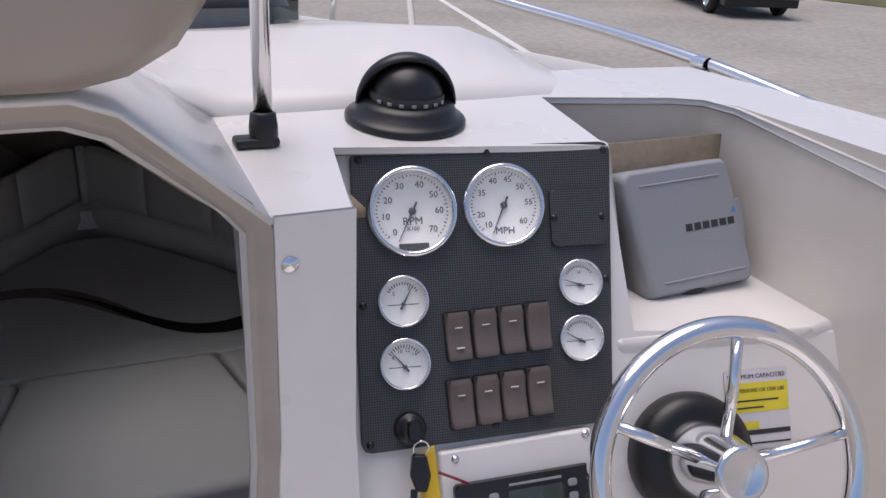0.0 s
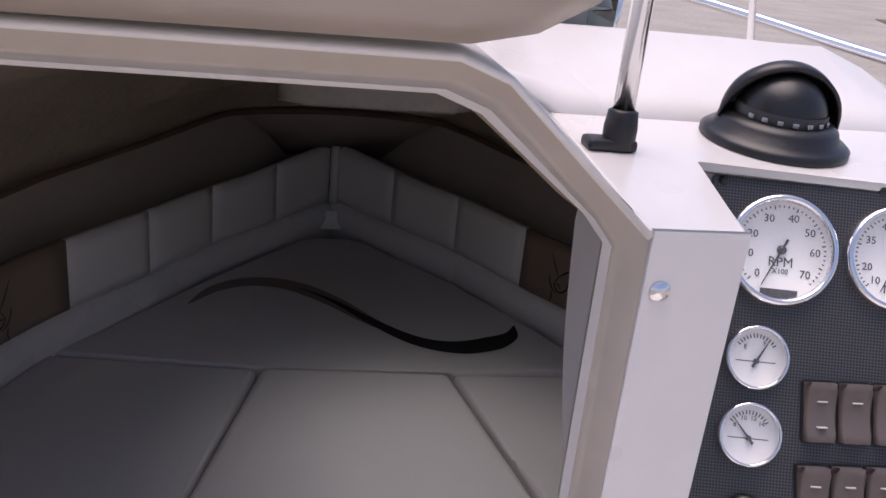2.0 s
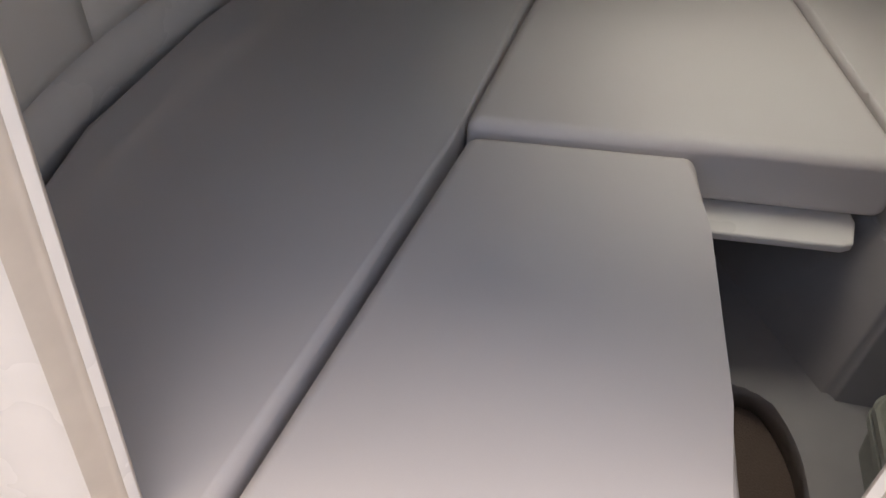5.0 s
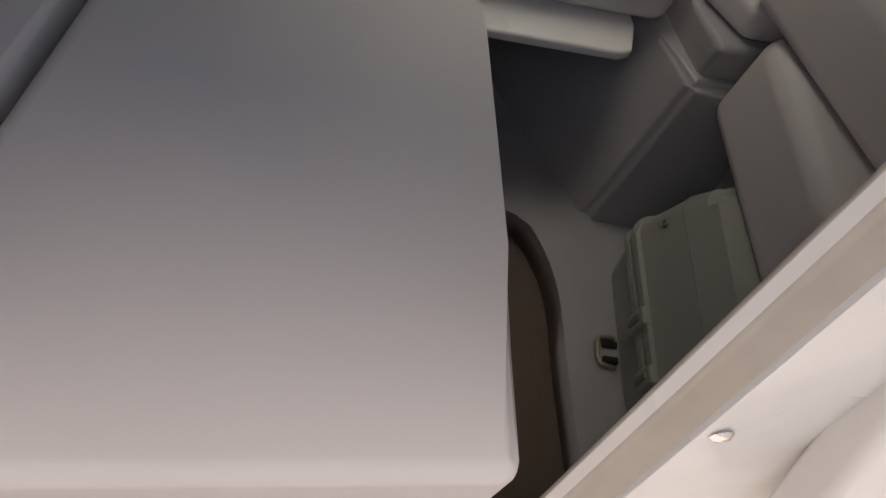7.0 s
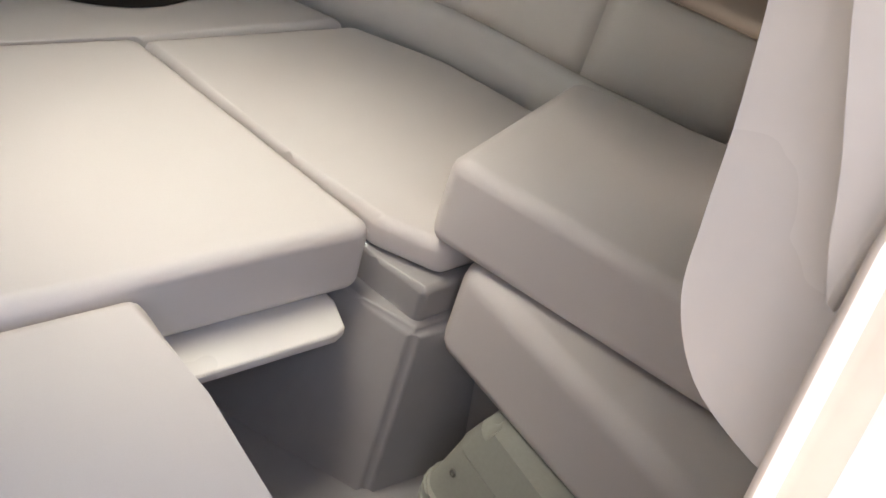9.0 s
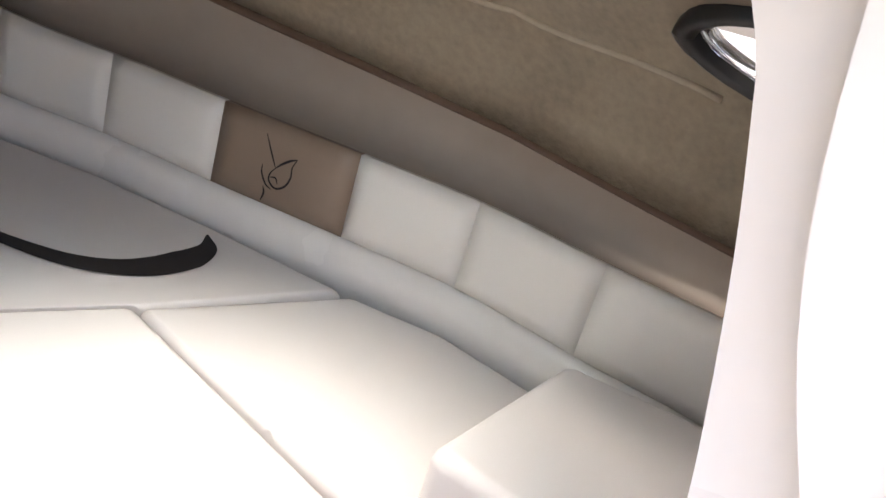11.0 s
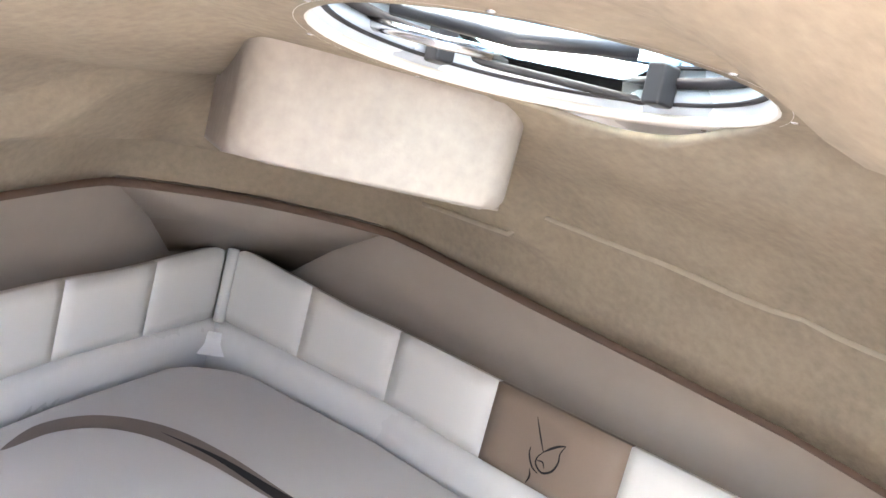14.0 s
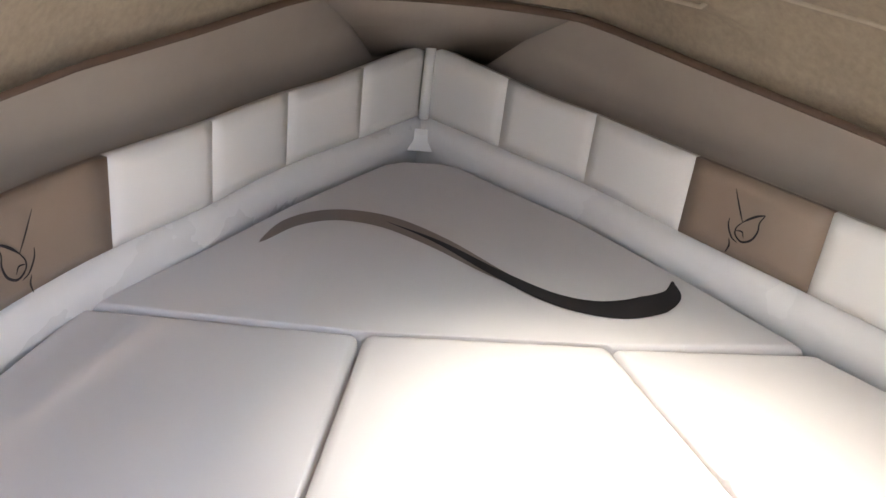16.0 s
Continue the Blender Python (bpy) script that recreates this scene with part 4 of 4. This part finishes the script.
words("line", "PERSONS OR 1200 LBS", 0.0068, INK, Matrix.Translation((0.006, 0.024, -0.0032)), lab)
for y, x0, x1 in ((0.011, -0.034, 0.03), (0.002, -0.03, 0.008), (-0.044, -0.025, 0.044)):
    box("print", x0, x1, y - 0.001, y + 0.001, -0.0035, -0.003, INK, 0, 1, lab)

# steering wheel
wheel = thing("steering_wheel", "chrome five-spoke steering wheel with chrome hub", "steering wheel", m=PM @ at(0.406, 0.392, 0.0))
WR = 0.164
lathe("back_plate", [(0.078, -0.006), (0.08, 0.01), (0.076, 0.028), (0.06, 0.036), (0, 0.036)], BLACK, 40, wheel)
lathe("hub", [(0.050, 0.034), (0.050, 0.05), (0.040, 0.085), (0.034, 0.115), (0.033, 0.122)], CHROME, 40, wheel)
lathe("cap", [(0.033, 0.122), (0.031, 0.128), (0.027, 0.129), (0.022, 0.127), (0, 0.128)], CHROME, 40, wheel)
tube("rim", [(WR * math.cos(a), WR * math.sin(a), 0.105) for a in np.linspace(0, 2 * math.pi, 72, endpoint=False)], 0.0135, CHROME, 16, True, wheel)
for k in range(5):
    a = radians(83 + 72 * k)
    d = Vector((math.cos(a), math.sin(a), 0))
    tube("spoke", [d * 0.034 + Vector((0, 0, 0.088)), d * 0.10 + Vector((0, 0, 0.100)), d * (WR - 0.004) + Vector((0, 0, 0.105))], 0.0072, CHROME, 12, parent=wheel)

# plotter under its grey cover
PLOT = Matrix.Translation((0.717, 0.125, 1.352)) @ Matrix.Rotation(radians(-3), 4, "Z") @ Matrix.Rotation(radians(68), 4, "X") @ Matrix.Rotation(radians(3), 4, "Z")
plot = thing("chart_plotter", "chart plotter under a grey plastic sun cover on a bracket", "chart plotter", m=PLOT)
bm = bmesh.new()
ro = [rounded(0.19, 0.185, 0.014), rounded(0.185, 0.18, 0.014), rounded(0.165, 0.165, 0.012)]
vs = [[bm.verts.new((x + (0.012 if y < 0 else -0.008), y, z)) for x, y in o] for o, z in zip(ro, (-0.03, 0.012, 0.024))]
for a, b in zip(vs, vs[1:]):
    for i in range(len(a)):
        bm.faces.new((a[i], a[(i + 1) % len(a)], b[(i + 1) % len(a)], b[i]))
bm.faces.new(vs[-1]), bm.faces.new(vs[0][::-1])
from_bm("cover", bm, GREY, plot)
prism("rear_case", rounded(0.17, 0.16, 0.02), -0.085, -0.028, BLACK, 0.012, 3, plot)
box("rib", -0.075, 0.06, 0.066, 0.069, 0.020, 0.0255, GREY, 0.001, 1, plot)
box("rib", -0.055, 0.085, -0.071, -0.068, 0.020, 0.0255, GREY, 0.001, 1, plot)
prism("clip", rounded(0.016, 0.06, 0.005, 3, 0.096, 0.0), -0.02, 0.012, GREY, 0.003, 2, plot)
for k in range(6):
    box("logo_bar", -0.008 + 0.0145 * k, 0.003 + 0.0145 * k, -0.004, 0.006, 0.024, 0.0247, INK, 0, 1, plot)
prism("logo_mark", [(0.072, 0.012), (0.081, 0.012), (0.0765, 0.020)], 0.024, 0.0247, PLATE, 0, 1, plot)
box("bracket", -0.085, 0.07, -0.125, -0.09, -0.075, 0.0, BLACK, 0.01, 3, plot)
lathe("bracket_foot", [(0.055, 1.272), (0.055, 1.280), (0.035, 1.292), (0.0, 1.294)], BLACK, 28, plot, PLOT.inverted() @ Matrix.Translation((0.72, 0.13, 0)))

# ---- on the dash top ----
comp = thing("compass", "black dome compass on a round base", "compass", m=Matrix.Translation((0.336, 0.235, 1.5085)) @ Matrix.Rotation(radians(5.7), 4, "X") @ Matrix.Rotation(radians(-12), 4, "Z") @ Matrix.Scale(0.93, 4))
lathe("base", [(0.083, 0), (0.083, 0.006), (0.078, 0.010), (0.070, 0.013), (0.066, 0.024), (0.058, 0.030), (0, 0.030)], BLACK, 48, comp)
lathe("dome", [(0.050 * math.cos(a), 0.030 + 0.050 * math.sin(a)) for a in np.linspace(0, math.pi / 2 - 0.001, 12)] + [(0, 0.080)], BLACK, 40, comp)
lathe("card", [(0.0508, 0.031), (0.0512, 0.036), (0.0503, 0.042)], INK, 40, comp)
rows = []
for r in (0.068, 0.072):
    rows.append([(r * math.cos(a), 0.014 + r * 0.35 * math.sin(b), 0.022 + r * math.sin(a) * 1.02) for a, b in zip(np.linspace(0, math.pi, 25), np.linspace(0, math.pi, 25))])
hood = [[(0.066 * math.cos(a) * k, 0.0 + 0.066 * math.sin(a) * math.sin(c) * k, 0.022 + 0.066 * math.sin(a) * math.cos(c) * k) for a in np.linspace(0, math.pi, 25)] for k, c in ((1.0, -0.25), (1.02, 0.1), (1.0, 0.5), (0.97, 0.9), (0.95, 1.4))]
sheet("hood", hood, BLACK, comp, 0.005)
for k in range(-3, 4):
    box("figure", -0.003, 0.003, -0.0535, -0.0515, 0.032, 0.0365, GREY, 0, 1, comp, Matrix.Rotation(radians(k * 18), 4, "Z"))

post = thing("support_post", "stainless tube post in a black deck hinge", "post", m=Matrix.Translation((0.142, 0.186, 1.5035)))
tube("tube", [(0, 0, 0.02), (0.002, 0.004, 0.3), (0.004, 0.01, 0.75)], 0.0105, STEEL, 20, parent=post)
box("hinge_base", -0.034, 0.016, -0.014, 0.014, -0.002, 0.010, BLACK, 0.004, 2, post)
lathe("socket", [(0.016, 0.0), (0.0165, 0.02), (0.0145, 0.036), (0.011, 0.038)], BLACK, 24, post)
for x, y in ((0.113, 0.313), (0.166, 0.262)):
    s = lathe("deck_screw", [(0, 0.005), (0.005, 0.004), (0.008, 0.0)], CHROME, 16, m=Matrix.Translation((x, y, deck_z(x, y) + 0.001)))
    tagged(s, "small chrome screw head in the deck", "screw", "deck screws")

# raised companionway hatch lid
bm = bmesh.new()
out = [(-0.86, 1.605), (-0.06, 1.612), (-0.015, 1.622), (0.025, 1.645), (0.05, 1.68), (0.065, 1.73), (0.07, 2.15), (-0.86, 2.15)]
lay = [[bm.verts.new((x + dx * (1 if x > -0.3 else -1), y, z + dz)) for x, z in out] for y, dx, dz in ((0.05, -0.02, 0.02), (0.02, 0.0, 0.0), (-0.02, 0.0, 0.004), (-0.045, -0.02, 0.02), (-0.055, -0.06, 0.06))]
for a, b in zip(lay, lay[1:]):
    for i in range(len(a)):
        bm.faces.new((a[i], a[(i + 1) % len(a)], b[(i + 1) % len(a)], b[i]))
bm.faces.new(lay[0][::-1]), bm.faces.new(lay[-1])
lid = from_bm("companionway_hatch", bm, LID_SHADED)
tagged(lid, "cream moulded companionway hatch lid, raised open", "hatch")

# tinted windscreen wing with its dark edge, and a strut
screen = thing("windscreen", "clear tinted acrylic windscreen on the foredeck", "windscreen")
wp = [(-0.45, 1.10), (-0.1, 1.07), (0.12, 0.98), (0.24, 0.90), (0.36, 0.80)]
pane = sheet("pane", [[(x, y, 1.535) for x, y in wp], [(x - 0.03, y - 0.10, 1.80) for x, y in wp]], TINT, screen, 0.005)
pane.visible_shadow = False
tube("edge", [(x, y, 1.537) for x, y in wp], 0.006, BLACK, 8, parent=screen)
strut = tube("windscreen_strut", [(0.505, 0.60, 1.530), (0.50, 0.66, 1.75), (0.495, 0.72, 2.0)], 0.006, STEEL, 10)
tagged(strut, "thin steel strut standing on the deck edge", "strut")

# bow rail
rail = thing("bow_rail", "polished stainless bow rail along the deck edge", "rail")
rp_ = spline([(0.2, 2.45, 1.62), (0.75, 1.75, 1.60), (1.06, 1.1, 1.525), (1.14, 0.62, 1.49), (1.18, 0.2, 1.442), (1.19, -0.4, 1.42), (1.17, -0.8, 1.45)], 8)
tube("rail", rp_, 0.0125, CHROME, 14, parent=rail)
for x, y, z in ((0.75, 1.75, 1.60), (1.14, 0.60, 1.485), (1.17, -0.8, 1.45)):
    tube("stanchion", [(x, y, z), (x - 0.02, y + 0.01, z - 0.25)], 0.010, CHROME, 12, parent=rail)
    lathe("collar", [(0.015, -0.02), (0.0165, 0), (0.015, 0.02)], CHROME, 16, rail, Matrix.Translation((x, y, z)) @ Matrix.Rotation(radians(90), 4, "X"))

# ---- outside ----
GZ = -0.45
gr = box("ground", -300, 300, -300, 300, GZ - 0.2, GZ, TARMAC)
tagged(gr, "worn pale grey tarmac yard", "ground", kind="structure")


def paint(x0, y0, x1, y1, w):
    d = Vector((x1 - x0, y1 - y0, 0)).normalized()
    n = Vector((-d.y, d.x, 0)) * w / 2
    o = prism("road_marking", [(x0 + n.x, y0 + n.y), (x1 + n.x, y1 + n.y), (x1 - n.x, y1 - n.y), (x0 - n.x, y0 - n.y)], GZ - 0.01, GZ + 0.004, PAINT)
    tagged(o, "faded white painted line on the tarmac", "road marking", kind="structure")


paint(6.9, 10.3, 10.6, 25.0, 0.14)
vg = prism("verge", [(22, 14), (40, 12), (60, 40), (30, 40), (20, 22)], GZ - 0.05, GZ + 0.03, GRASS, 0.02, 1)
tagged(vg, "dry grass verge beside the yard", "verge", kind="structure")


def vehicle(name, label, m, paintm, length=5.2, width=1.95, truck=True):
    v = thing(name, label, "pickup truck" if truck else "car", m=m)
    w = width / 2
    prof = [(-length / 2, 0.50), (-length / 2 + 0.05, 1.0), (-length / 2 + 1.4, 1.1), (-length / 2 + 2.0, 1.75), (-length / 2 + 3.4, 1.78), (-length / 2 + 3.7, 1.1), (length / 2 - 0.03, 1.08), (length / 2, 0.5)]
    bm = bmesh.new()
    a = [bm.verts.new((-w * (0.86 if z > 1.3 else 1), y, z)) for y, z in prof]
    b = [bm.verts.new((w * (0.86 if z > 1.3 else 1), y, z)) for y, z in prof]
    bm.faces.new(a), bm.faces.new(b[::-1])
    for i in range(len(a)):
        bm.faces.new((a[i], a[(i + 1) % len(a)], b[(i + 1) % len(a)], b[i]))
    bmesh.ops.bevel(bm, geom=bm.edges[:], offset=0.06, segments=2, affect="EDGES")
    from_bm("body", bm, paintm, v)
    prism("bumper", rounded(width, 0.30, 0.08, 4, 0, -length / 2 - 0.02), 0.46, 0.72, CARSILV, 0.04, 2, v)
    box("valance", -w * 0.9, w * 0.9, -length / 2 - 0.05, -length / 2 + 0.3, 0.26, 0.48, BLACK, 0.04, 2, v)
    box("plate", -0.16, 0.16, -length / 2 - 0.19, -length / 2 - 0.165, 0.52, 0.68, PLATE, 0.005, 1, v)
    for sx in (-1, 1):
        box("lamp", sx * w * 0.72 - 0.17, sx * w * 0.72 + 0.17, -length / 2 - 0.01, -length / 2 + 0.1, 0.78, 0.96, GLASS, 0.03, 2, v)
        for sy in (-1, 1):
            wh = new("wheel")
            wh.parent = v
            wh.matrix_basis = Matrix.Translation((sx * (w - 0.12), sy * length * 0.31, 0.37)) @ Matrix.Rotation(radians(90 * sx), 4, "Y")
            lathe("tyre", [(0.22, -0.11), (0.34, -0.11), (0.37, -0.08), (0.37, 0.08), (0.34, 0.11), (0.22, 0.11)], RUBBER, 32, wh)
            lathe("rim", [(0.22, 0.10), (0.20, 0.06), (0.07, 0.085), (0, 0.09)], STEEL, 32, wh)
    box("chassis", -w * 0.8, w * 0.8, -length / 2 + 0.2, length / 2 - 0.2, 0.32, 0.6, BLACK, 0.03, 1, v)
    return v


vehicle("pickup_truck", "dark pickup truck with silver bumper parked on tarmac", Matrix.Translation((16.2, 16.9, GZ)) @ Matrix.Rotation(radians(-22), 4, "Z"), CARPAINT)
vehicle("car", "dark parked car on tarmac", Matrix.Translation((6.0, 26.5, GZ)) @ Matrix.Rotation(radians(-75), 4, "Z"), CARPAINT, 4.6, 1.8, False)
vehicle("car", "dark parked car by the grass verge", Matrix.Translation((26.0, 20.5, GZ)) @ Matrix.Rotation(radians(-30), 4, "Z"), CARPAINT, 4.6, 1.8, False)
